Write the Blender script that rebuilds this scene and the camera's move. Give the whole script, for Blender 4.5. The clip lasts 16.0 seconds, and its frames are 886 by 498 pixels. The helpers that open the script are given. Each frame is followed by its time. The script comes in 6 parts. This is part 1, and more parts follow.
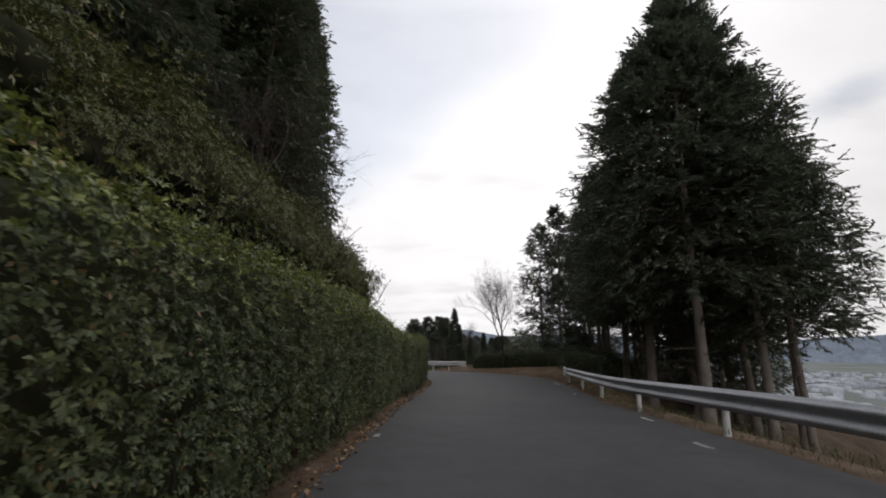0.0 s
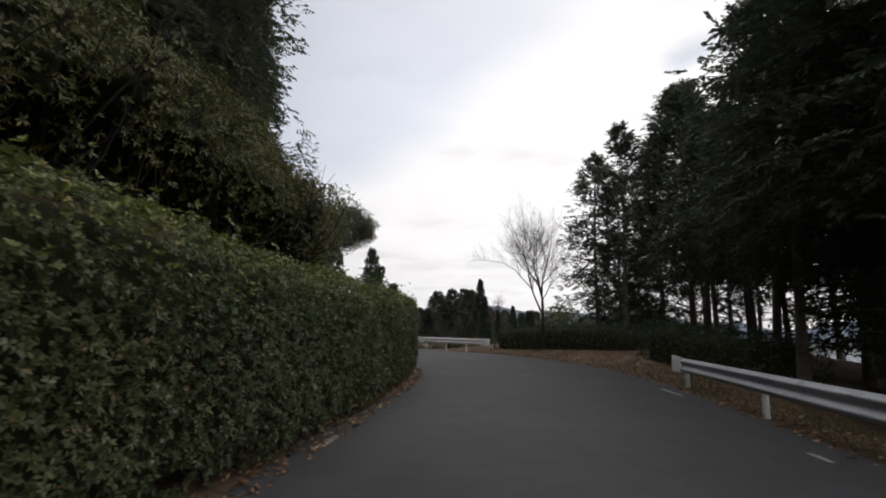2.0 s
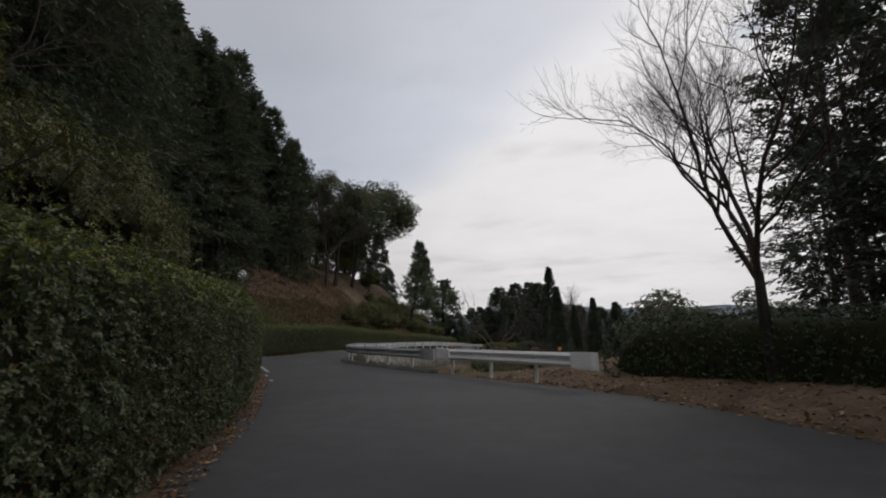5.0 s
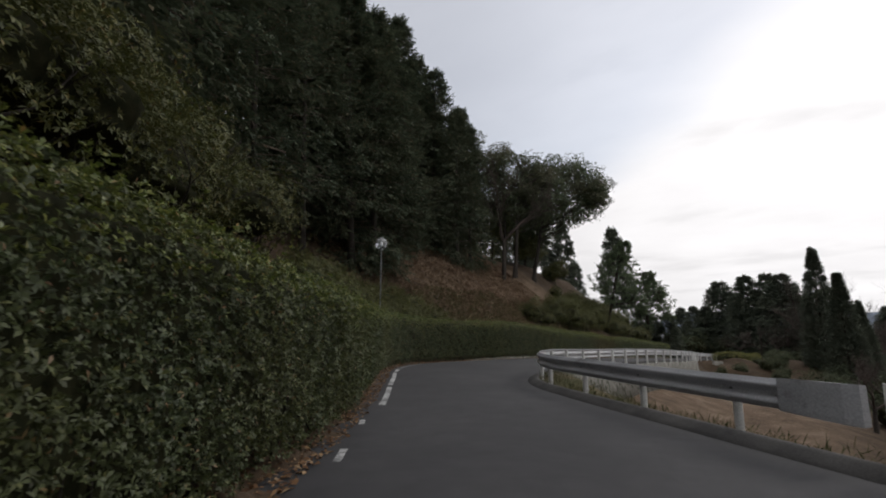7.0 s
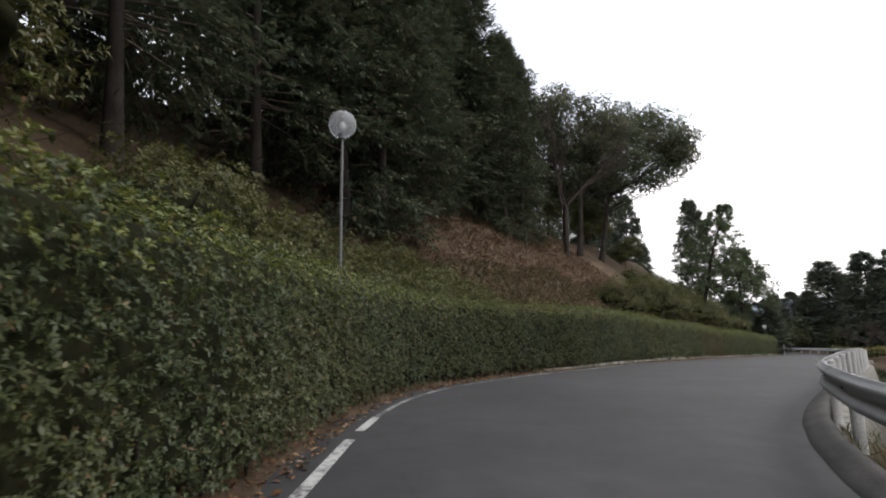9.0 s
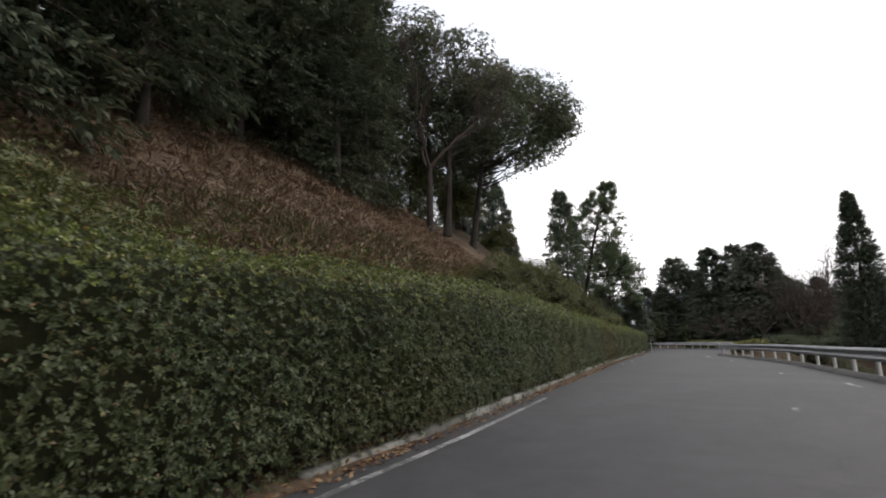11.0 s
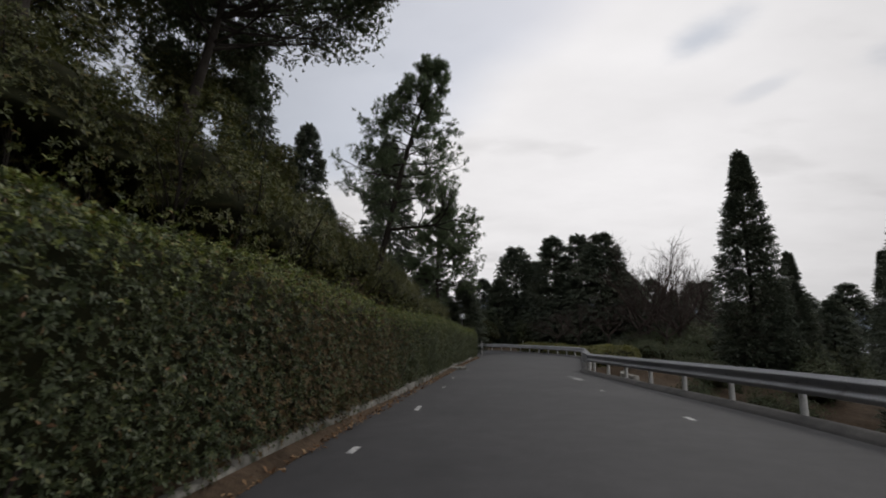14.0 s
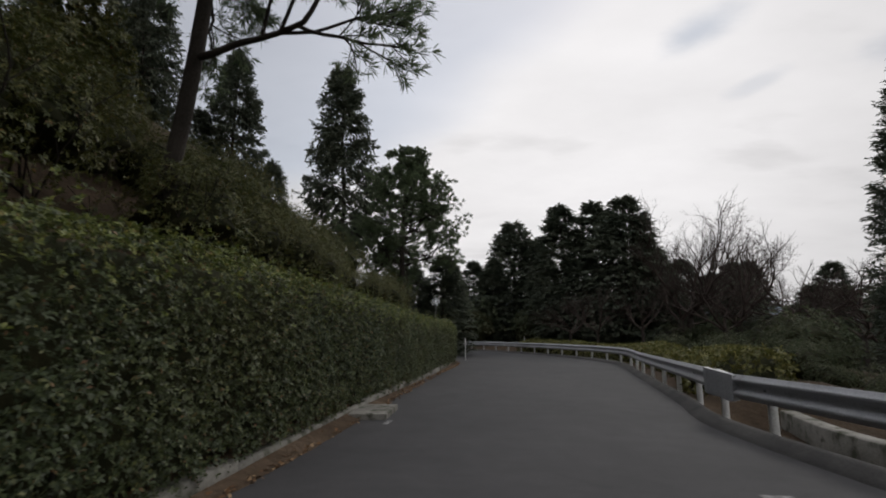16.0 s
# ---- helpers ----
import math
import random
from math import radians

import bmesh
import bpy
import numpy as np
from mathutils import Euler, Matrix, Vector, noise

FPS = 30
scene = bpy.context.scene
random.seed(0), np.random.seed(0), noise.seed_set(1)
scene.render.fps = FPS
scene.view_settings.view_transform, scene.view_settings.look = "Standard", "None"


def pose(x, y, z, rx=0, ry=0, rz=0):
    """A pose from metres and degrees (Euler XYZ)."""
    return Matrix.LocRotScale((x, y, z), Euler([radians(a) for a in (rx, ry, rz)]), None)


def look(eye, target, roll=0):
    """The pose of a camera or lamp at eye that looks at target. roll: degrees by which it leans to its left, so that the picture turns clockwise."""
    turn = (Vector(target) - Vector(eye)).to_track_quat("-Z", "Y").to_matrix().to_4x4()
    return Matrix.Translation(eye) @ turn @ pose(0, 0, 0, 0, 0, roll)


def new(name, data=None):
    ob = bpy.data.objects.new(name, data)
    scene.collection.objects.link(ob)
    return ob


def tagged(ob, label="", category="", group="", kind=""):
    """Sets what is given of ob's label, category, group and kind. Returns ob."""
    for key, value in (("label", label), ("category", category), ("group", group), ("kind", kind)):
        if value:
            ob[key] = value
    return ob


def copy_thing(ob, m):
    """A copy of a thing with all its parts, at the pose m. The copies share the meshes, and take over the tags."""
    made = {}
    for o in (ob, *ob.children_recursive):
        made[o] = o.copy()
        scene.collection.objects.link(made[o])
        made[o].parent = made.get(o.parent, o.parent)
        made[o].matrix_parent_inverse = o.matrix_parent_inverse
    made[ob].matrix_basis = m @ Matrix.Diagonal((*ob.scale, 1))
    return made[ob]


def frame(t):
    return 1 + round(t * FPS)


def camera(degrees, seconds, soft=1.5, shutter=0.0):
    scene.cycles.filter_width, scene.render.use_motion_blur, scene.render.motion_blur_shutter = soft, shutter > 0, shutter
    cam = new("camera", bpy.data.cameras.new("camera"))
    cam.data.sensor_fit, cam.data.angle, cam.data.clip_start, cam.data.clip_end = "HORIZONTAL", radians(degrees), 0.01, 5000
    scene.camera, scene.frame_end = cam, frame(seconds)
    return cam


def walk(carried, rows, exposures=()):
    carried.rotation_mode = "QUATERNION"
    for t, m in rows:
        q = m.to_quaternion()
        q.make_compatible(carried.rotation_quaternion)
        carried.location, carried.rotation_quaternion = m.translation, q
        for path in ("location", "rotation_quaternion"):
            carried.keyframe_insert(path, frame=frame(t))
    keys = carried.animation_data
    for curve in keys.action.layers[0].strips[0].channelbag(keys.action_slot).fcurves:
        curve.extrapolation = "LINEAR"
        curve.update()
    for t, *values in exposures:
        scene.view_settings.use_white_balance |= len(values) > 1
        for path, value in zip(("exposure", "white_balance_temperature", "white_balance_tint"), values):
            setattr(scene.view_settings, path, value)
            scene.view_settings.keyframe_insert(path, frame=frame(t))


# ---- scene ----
cam = camera(87.5, 16.0, 1.9, 0.07)
PATH = [
    (0, (0.099, 0.373, 0.425), (0.085, 2.331, 0.833), 0.2),
    (0.5, (0.367, 3.201, 0.457), (0.313, 5.16, 0.855), -0.0),
    (1, (0.594, 6.149, 0.404), (0.498, 8.114, 0.766), 0.2),
    (1.5, (0.698, 9.155, 0.28), (0.578, 11.126, 0.603), 1.0),
    (2, (0.784, 11.907, 0.174), (0.647, 13.879, 0.478), 1.3),
    (2.5, (1.055, 15.178, 0.103), (0.897, 17.15, 0.397), 1.0),
    (3, (1.262, 18.425, 0.007), (1.087, 20.397, 0.292), 0.5),
    (3.2, (1.377, 19.666, -0.024), (1.19, 21.636, 0.265), 0.5),
    (5.3, (0.129, 30.158, -0.164), (-0.366, 32.068, 0.163), -1.4),
    (5.5, (-0.22, 31.201, -0.258), (-0.808, 33.082, 0.082), -0.9),
    (6, (-1.318, 33.789, -0.304), (-2.14, 35.579, 0.038), -0.2),
    (6.5, (-2.667, 36.324, -0.376), (-3.647, 38.034, -0.034), -0.1),
    (7, (-4.071, 38.668, -0.431), (-5.169, 40.306, -0.098), -0.2),
    (7.5, (-5.602, 40.907, -0.498), (-6.784, 42.486, -0.17), -0.5),
    (8, (-7.204, 43.192, -0.566), (-8.447, 44.725, -0.238), -0.9),
    (8.2, (-7.76, 44.02, -0.597), (-9.024, 45.537, -0.278), -1.0),
    (10.3, (-13.453, 54.469, -0.69), (-14.541, 56.115, -0.362), -2.6),
    (10.5, (-13.784, 55.497, -0.725), (-14.798, 57.191, -0.399), -2.6),
    (11, (-14.38, 58.299, -0.852), (-15.175, 60.107, -0.537), -2.7),
    (11.5, (-14.73, 61.19, -0.961), (-15.336, 63.069, -0.639), -2.0),
    (12, (-14.988, 64.414, -1.14), (-15.456, 66.332, -0.823), -1.7),
    (12.5, (-14.884, 67.756, -1.191), (-15.254, 69.697, -0.879), -1.2),
    (13, (-14.71, 71.064, -1.336), (-15.002, 73.018, -1.031), -0.9),
    (13.5, (-14.511, 74.351, -1.522), (-14.742, 76.316, -1.229), -0.3),
    (14, (-14.346, 77.561, -1.675), (-14.535, 79.532, -1.396), 0.0),
    (14.5, (-14.172, 80.845, -1.831), (-14.341, 82.819, -1.56), 0.2),
    (15, (-13.991, 84.232, -2.021), (-14.159, 86.206, -1.745), -0.0),
    (15.5, (-13.852, 87.694, -2.194), (-14.023, 89.669, -1.924), -0.3),
    (16, (-13.742, 91.266, -2.398), (-13.915, 93.24, -2.133), -0.5),
]
EXPOSURES = [(0, 0.2), (0.5, 0.4), (1.0, 0.36), (1.5, 0.26), (3.0, 0.06), (5.5, -0.22), (6.5, 0.0), (8.0, 0.56), (10.3, 1.28), (11.0, 0.86), (12.0, 0.05), (13, -0.15), (14.5, -0.12), (16, -0.1)]
walk(cam, [(t, look(eye, target, roll)) for t, eye, target, roll in PATH], EXPOSURES)
CLOUD_AT, VEIL, ZENITH, BACK = (0.0, 0.0, 0.0), 0.6, 2.8, 2.3

# ---- light ----
SUN_ELEV, SUN_AZ = radians(35), radians(33)
sun_way = Vector((math.cos(SUN_ELEV) * math.sin(SUN_AZ), math.cos(SUN_ELEV) * math.cos(SUN_AZ), math.sin(SUN_ELEV)))
world = bpy.data.worlds.new("overcast_sky")
scene.world = world
world.use_nodes = True
wn, wl = world.node_tree.nodes, world.node_tree.links
wn.clear()


def wnode(kind, **values):
    n = wn.new(kind)
    for k, v in values.items():
        n.inputs[k].default_value = v
    return n


w_out = wn.new("ShaderNodeOutputWorld")
w_bg = wnode("ShaderNodeBackground", Strength=1.0)
w_sky = wn.new("ShaderNodeTexSky")
w_sky.sky_type = "NISHITA"
w_sky.sun_disc = False
w_sky.sun_elevation, w_sky.sun_rotation = SUN_ELEV, SUN_AZ
w_dim = wn.new("ShaderNodeMix")
w_dim.data_type, w_dim.blend_type = "RGBA", "MULTIPLY"
w_dim.inputs[0].default_value = 1.0
w_dim.inputs[7].default_value = (0.10, 0.10, 0.10, 1)
wl.new(w_sky.outputs[0], w_dim.inputs[6])
w_co = wn.new("ShaderNodeTexCoord")
# flatten the dome so that clouds shrink towards the horizon
w_sep = wn.new("ShaderNodeSeparateXYZ")
wl.new(w_co.outputs["Generated"], w_sep.inputs[0])
w_up = wn.new("ShaderNodeMath")
w_up.operation = "ADD"
w_up.inputs[1].default_value = 0.22
w_abs = wn.new("ShaderNodeMath")
w_abs.operation = "MAXIMUM"
w_abs.inputs[1].default_value = 0.0
wl.new(w_sep.outputs[2], w_abs.inputs[0])
wl.new(w_abs.outputs[0], w_up.inputs[0])
w_div = wn.new("ShaderNodeVectorMath")
w_div.operation = "DIVIDE"
w_comb = wn.new("ShaderNodeCombineXYZ")
for k in range(3):
    wl.new(w_up.outputs[0], w_comb.inputs[k])
wl.new(w_co.outputs["Generated"], w_div.inputs[0])
wl.new(w_comb.outputs[0], w_div.inputs[1])
w_map = wn.new("ShaderNodeMapping")
w_map.inputs["Location"].default_value = CLOUD_AT
w_map.inputs["Scale"].default_value = (0.55, 0.8, 1.0)
w_map.inputs["Rotation"].default_value = (0, 0, radians(-30))
wl.new(w_div.outputs[0], w_map.inputs[0])
w_n1 = wnode("ShaderNodeTexNoise", Scale=0.95, Detail=4.0, Roughness=0.45)
wl.new(w_map.outputs[0], w_n1.inputs["Vector"])
# cloud layer: brighter towards the hidden sun
w_dot = wn.new("ShaderNodeVectorMath")
w_dot.operation = "DOT_PRODUCT"
w_dot.inputs[1].default_value = sun_way
wl.new(w_co.outputs["Generated"], w_dot.inputs[0])
w_thin = wn.new("ShaderNodeVectorMath")
w_thin.operation = "DOT_PRODUCT"
w_thin.inputs[1].default_value = (0.15, 0.87, 0.47)  # where the cloud is thinnest
wl.new(w_co.outputs["Generated"], w_thin.inputs[0])
w_glow = wn.new("ShaderNodeMapRange")
w_glow.interpolation_type = "SMOOTHSTEP"
for k, v in ((1, 0.78), (2, 1.0), (3, 0.72), (4, 0.95)):
    w_glow.inputs[k].default_value = v
wl.new(w_thin.outputs["Value"], w_glow.inputs[0])
w_n2 = wnode("ShaderNodeTexNoise", Scale=3.2, Detail=6.0, Roughness=0.55)
wl.new(w_map.outputs[0], w_n2.inputs["Vector"])
w_m2 = wn.new("ShaderNodeMapRange")
for k, v in ((1, 0.3), (2, 0.7), (3, 0.94), (4, 1.05)):
    w_m2.inputs[k].default_value = v
wl.new(w_n2.outputs[0], w_m2.inputs[0])
w_mul = wn.new("ShaderNodeMath")
w_mul.operation = "MULTIPLY"
wl.new(w_glow.outputs[0], w_mul.inputs[0])
wl.new(w_m2.outputs[0], w_mul.inputs[1])
w_zen = wn.new("ShaderNodeMapRange")
for k, v in ((1, 0.62), (2, 1.0), (3, 1.0), (4, ZENITH)):
    w_zen.inputs[k].default_value = v
wl.new(w_sep.outputs[2], w_zen.inputs[0])
# clouds opposite the sun, out of view, are brightened as added fill light
w_back = wn.new("ShaderNodeMapRange")
for k, v in ((1, -0.6), (2, 0.25), (3, BACK), (4, 1.0)):
    w_back.inputs[k].default_value = v
wl.new(w_dot.outputs["Value"], w_back.inputs[0])
w_mulb = wn.new("ShaderNodeMath")
w_mulb.operation = "MULTIPLY"
wl.new(w_mul.outputs[0], w_mulb.inputs[0])
wl.new(w_back.outputs[0], w_mulb.inputs[1])
w_mul2 = wn.new("ShaderNodeMath")
w_mul2.operation = "MULTIPLY"
wl.new(w_mulb.outputs[0], w_mul2.inputs[0])
wl.new(w_zen.outputs[0], w_mul2.inputs[1])
w_cloud = wn.new("ShaderNodeMix")
w_cloud.data_type, w_cloud.blend_type = "RGBA", "MULTIPLY"
w_cloud.inputs[0].default_value = 1.0
w_cloud.inputs[6].default_value = (1.0, 0.98, 0.99, 1)
wl.new(w_mul2.outputs[0], w_cloud.inputs[7])
# thin cloud over blue: a clearer stretch high on the west side, thick cloud elsewhere
w_side = wn.new("ShaderNodeVectorMath")
w_side.operation = "DOT_PRODUCT"
w_side.inputs[1].default_value = (-0.5, 0.0, 1.0)
wl.new(w_co.outputs["Generated"], w_side.inputs[0])
w_wob = wn.new("ShaderNodeMath")
w_wob.operation = "MULTIPLY_ADD"
w_wob.inputs[1].default_value = 0.55
wl.new(w_n1.outputs[0], w_wob.inputs[0])
wl.new(w_side.outputs["Value"], w_wob.inputs[2])
w_veil = wn.new("ShaderNodeMapRange")
w_veil.interpolation_type = "SMOOTHSTEP"
for k, v in ((1, 0.70), (2, 0.86), (3, 1.0), (4, VEIL)):
    w_veil.inputs[k].default_value = v
wl.new(w_wob.outputs[0], w_veil.inputs[0])
# grey undersides of a few low clouds
w_m3 = wn.new("ShaderNodeMapRange")
w_m3.interpolation_type = "SMOOTHSTEP"
for k, v in ((1, 0.54), (2, 0.75), (3, 1.0), (4, 0.86)):
    w_m3.inputs[k].default_value = v
w_n3 = wnode("ShaderNodeTexNoise", Scale=1.7, Detail=5.0, Roughness=0.5)
w_map3 = wn.new("ShaderNodeMapping")
w_map3.inputs["Location"].default_value = CLOUD_AT
w_map3.inputs["Scale"].default_value = (1.0, 1.9, 1.0)
w_map3.inputs["Rotation"].default_value = (0, 0, radians(35))
wl.new(w_div.outputs[0], w_map3.inputs[0])
wl.new(w_map3.outputs[0], w_n3.inputs["Vector"])
wl.new(w_n3.outputs[0], w_m3.inputs[0])
w_grey = wn.new("ShaderNodeMix")
w_grey.data_type, w_grey.blend_type = "RGBA", "MULTIPLY"
w_grey.inputs[0].default_value = 1.0
wl.new(w_cloud.outputs[2], w_grey.inputs[6])
wl.new(w_m3.outputs[0], w_grey.inputs[7])
# small slate-grey clouds: azimuth, elevation, half width and half height in degrees, depth
w_last = w_grey.outputs[2]
for az_, el_, wide_, high_, tone_ in ((25.4, 28.6, 5.4, 2.1, 0.9), (43.5, 23.0, 5.0, 2.4, 0.75), (31.0, 22.5, 3.0, 1.0, 0.4)):
    a_, e_ = radians(az_), radians(el_)
    side_, rise_ = Vector((math.cos(a_), -math.sin(a_), 0)), Vector((-math.sin(a_) * math.sin(e_), -math.cos(a_) * math.sin(e_), math.cos(e_)))
    tilt_ = radians(14)
    ax_ = (side_ * math.cos(tilt_) + rise_ * math.sin(tilt_)) / math.sin(radians(wide_))
    ay_ = (rise_ * math.cos(tilt_) - side_ * math.sin(tilt_)) / math.sin(radians(high_))
    mid_way = Vector((math.sin(a_) * math.cos(e_), math.cos(a_) * math.cos(e_), math.sin(e_)))
    w_xy = wn.new("ShaderNodeCombineXYZ")
    for k_, axis_ in enumerate((ax_, ay_)):
        w_d = wn.new("ShaderNodeVectorMath")
        w_d.operation = "DOT_PRODUCT"
        w_d.inputs[1].default_value = axis_
        wl.new(w_co.outputs["Generated"], w_d.inputs[0])
        w_o = wn.new("ShaderNodeMath")
        w_o.operation = "SUBTRACT"
        w_o.inputs[1].default_value = axis_.dot(mid_way)
        wl.new(w_d.outputs["Value"], w_o.inputs[0])
        wl.new(w_o.outputs[0], w_xy.inputs[k_])
    w_len = wn.new("ShaderNodeVectorMath")
    w_len.operation = "LENGTH"
    wl.new(w_xy.outputs[0], w_len.inputs[0])
    w_edge = wn.new("ShaderNodeMath")
    w_edge.operation = "MULTIPLY_ADD"
    w_edge.inputs[1].default_value = 2.4
    wl.new(w_n2.outputs[0], w_edge.inputs[0])
    wl.new(w_len.outputs["Value"], w_edge.inputs[2])
    w_tone = wn.new("ShaderNodeMapRange")
    w_tone.interpolation_type = "SMOOTHSTEP"
    for k_, v_ in ((1, 1.3), (2, 2.3), (3, tone_), (4, 0.0)):
        w_tone.inputs[k_].default_value = v_
    wl.new(w_edge.outputs[0], w_tone.inputs[0])
    w_cl = wn.new("ShaderNodeMix")
    w_cl.data_type, w_cl.blend_type = "RGBA", "MULTIPLY"
    w_cl.inputs[7].default_value = (0.66, 0.71, 0.78, 1)
    wl.new(w_last, w_cl.inputs[6])
    wl.new(w_tone.outputs[0], w_cl.inputs[0])
    w_last = w_cl.outputs[2]
w_mix = wn.new("ShaderNodeMix")
w_mix.data_type = "RGBA"
wl.new(w_veil.outputs[0], w_mix.inputs[0])
wl.new(w_dim.outputs[2], w_mix.inputs[6])
wl.new(w_last, w_mix.inputs[7])
wl.new(w_mix.outputs[2], w_bg.inputs[0])
wl.new(w_bg.outputs[0], w_out.inputs[0])

sun = new("sun", bpy.data.lights.new("sun", "SUN"))
sun.data.energy, sun.data.angle, sun.data.color = 0.6, radians(14), (1.0, 0.96, 0.9)
sun.matrix_world = look((0, 0, 60), Vector((0, 0, 60)) - sun_way)


# ---- materials ----
def material(name, rough=0.8, spec=0.3, metal=0.0):
    m = bpy.data.materials.new(name)
    m.use_nodes = True
    b = m.node_tree.nodes["Principled BSDF"]
    b.inputs["Roughness"].default_value = rough
    b.inputs["Specular IOR Level"].default_value = spec
    b.inputs["Metallic"].default_value = metal
    return m, m.node_tree.nodes, m.node_tree.links, b


def ramp(nodes, stops):
    r = nodes.new("ShaderNodeValToRGB")
    while len(r.color_ramp.elements) < len(stops):
        r.color_ramp.elements.new(0.5)
    for e, (p, c) in zip(r.color_ramp.elements, stops):
        e.position, e.color = p, (*c, 1)
    return r


def noise_tex(nodes, links, scale, detail=4.0, rough=0.55, space="Object"):
    co = nodes.new("ShaderNodeTexCoord")
    n = nodes.new("ShaderNodeTexNoise")
    n.inputs["Scale"].default_value, n.inputs["Detail"].default_value, n.inputs["Roughness"].default_value = scale, detail, rough
    links.new(co.outputs[space], n.inputs["Vector"])
    return n


def mix(nodes, links, fac, a, b, kind="MIX"):
    m = nodes.new("ShaderNodeMix")
    m.data_type, m.blend_type = "RGBA", kind
    for slot, v in ((0, fac), (6, a), (7, b)):
        if isinstance(v, (int, float)):
            m.inputs[slot].default_value = v
        elif isinstance(v, tuple):
            m.inputs[slot].default_value = (*v, 1)
        else:
            links.new(v, m.inputs[slot])
    return m.outputs[2]


def bump(nodes, links, bsdf, height, strength=0.4, distance=0.01):
    b = nodes.new("ShaderNodeBump")
    b.inputs["Strength"].default_value, b.inputs["Distance"].default_value = strength, distance
    links.new(height, b.inputs["Height"])
    links.new(b.outputs[0], bsdf.inputs["Normal"])


def leaf_material(name, stops, rough=0.45, spec=0.45, through_light=0.18, patch=None):
    """Leaves: each leaf takes its own tone, and larger patches drift."""
    m, nodes, links, b = material(name, rough, spec)
    geo = nodes.new("ShaderNodeNewGeometry")
    r = ramp(nodes, stops)
    links.new(geo.outputs["Random Per Island"], r.inputs[0])
    col = r.outputs[0]
    if patch:
        n = noise_tex(nodes, links, patch[0], 3.0)
        pr = ramp(nodes, ((0.42, (0, 0, 0)), (0.68, (1, 1, 1))))
        links.new(n.outputs[0], pr.inputs[0])
        scaled = nodes.new("ShaderNodeMath")
        scaled.operation = "MULTIPLY"
        scaled.inputs[1].default_value = patch[2]
        links.new(pr.outputs[0], scaled.inputs[0])
        col = mix(nodes, links, scaled.outputs[0], col, patch[1])
    links.new(col, b.inputs["Base Color"])
    t = nodes.new("ShaderNodeBsdfTranslucent")
    links.new(col, t.inputs[0])
    s = nodes.new("ShaderNodeMixShader")
    s.inputs[0].default_value = through_light
    links.new(b.outputs[0], s.inputs[1])
    links.new(t.outputs[0], s.inputs[2])
    links.new(s.outputs[0], nodes["Material Output"].inputs[0])
    return m


def two_scale(name, dark, light, scale, fine, rough=0.85, spec=0.25, relief=0.35, dist=0.01, stain=None, metal=0.0):
    """Two colours that drift at one scale, with grain and relief at another."""
    m, nodes, links, b = material(name, rough, spec, metal)
    n1, n2 = noise_tex(nodes, links, scale, 5.0), noise_tex(nodes, links, fine, 6.0, 0.7)
    r1 = ramp(nodes, ((0.3, dark), (0.7, light)))
    links.new(n1.outputs[0], r1.inputs[0])
    r2 = ramp(nodes, ((0.25, (0.62, 0.62, 0.62)), (0.75, (1.3, 1.3, 1.3))))
    links.new(n2.outputs[0], r2.inputs[0])
    col = mix(nodes, links, 1.0, r1.outputs[0], r2.outputs[0], "MULTIPLY")
    if stain:
        n3 = noise_tex(nodes, links, stain[0], 6.0, 0.65)
        r3 = ramp(nodes, ((stain[2], (0, 0, 0)), (stain[2] + 0.12, (1, 1, 1))))
        links.new(n3.outputs[0], r3.inputs[0])
        col = mix(nodes, links, r3.outputs[0], col, stain[1])
    links.new(col, b.inputs["Base Color"])
    bump(nodes, links, b, n2.outputs[0], relief, dist)
    return m


M = {}
M["hedge"] = leaf_material("hedge_leaf", ((0.0, (0.039, 0.052, 0.023)), (0.45, (0.058, 0.079, 0.034)), (0.85, (0.090, 0.111, 0.047)), (0.965, (0.148, 0.156, 0.054)), (0.986, (0.192, 0.106, 0.053))), 0.5, 0.38, 0.30, (0.5, (0.112, 0.112, 0.036), 0.4))
M["dry_hedge"] = leaf_material("withered_hedge_leaf", ((0.0, (0.06, 0.045, 0.022)), (0.5, (0.105, 0.075, 0.035)), (1.0, (0.16, 0.11, 0.05))), 0.7, 0.25, 0.15)
M["young"] = leaf_material("young_hedge_shoots", ((0.0, (0.083, 0.113, 0.024)), (0.6, (0.136, 0.163, 0.035)), (0.95, (0.212, 0.224, 0.053)), (1.0, (0.283, 0.177, 0.059))), 0.4, 0.5, 0.25)
M["dark_hedge"] = leaf_material("clipped_dark_hedge_leaf", ((0.0, (0.021, 0.039, 0.016)), (0.6, (0.032, 0.052, 0.020)), (1.0, (0.055, 0.075, 0.028))), 0.5, 0.4, 0.12)
M["low_hedge"] = leaf_material("yellow_green_hedge_leaf", ((0.0, (0.075, 0.082, 0.022)), (0.6, (0.125, 0.125, 0.032)), (1.0, (0.20, 0.18, 0.055))), 0.5, 0.4, 0.2)
# near-black tone that puts the shade between leaves into the colour
M["hedge_core"] = two_scale("inner_foliage_shade", (0.014, 0.017, 0.008), (0.036, 0.035, 0.017), 6.0, 45.0, 0.95, 0.1)
M["shrub"] = leaf_material("evergreen_shrub_leaf", ((0.0, (0.044, 0.054, 0.017)), (0.5, (0.067, 0.079, 0.023)), (0.85, (0.108, 0.114, 0.033)), (0.97, (0.162, 0.144, 0.046)), (1.0, (0.160, 0.080, 0.035))), 0.5, 0.32, 0.25, (0.45, (0.124, 0.112, 0.037), 0.45))
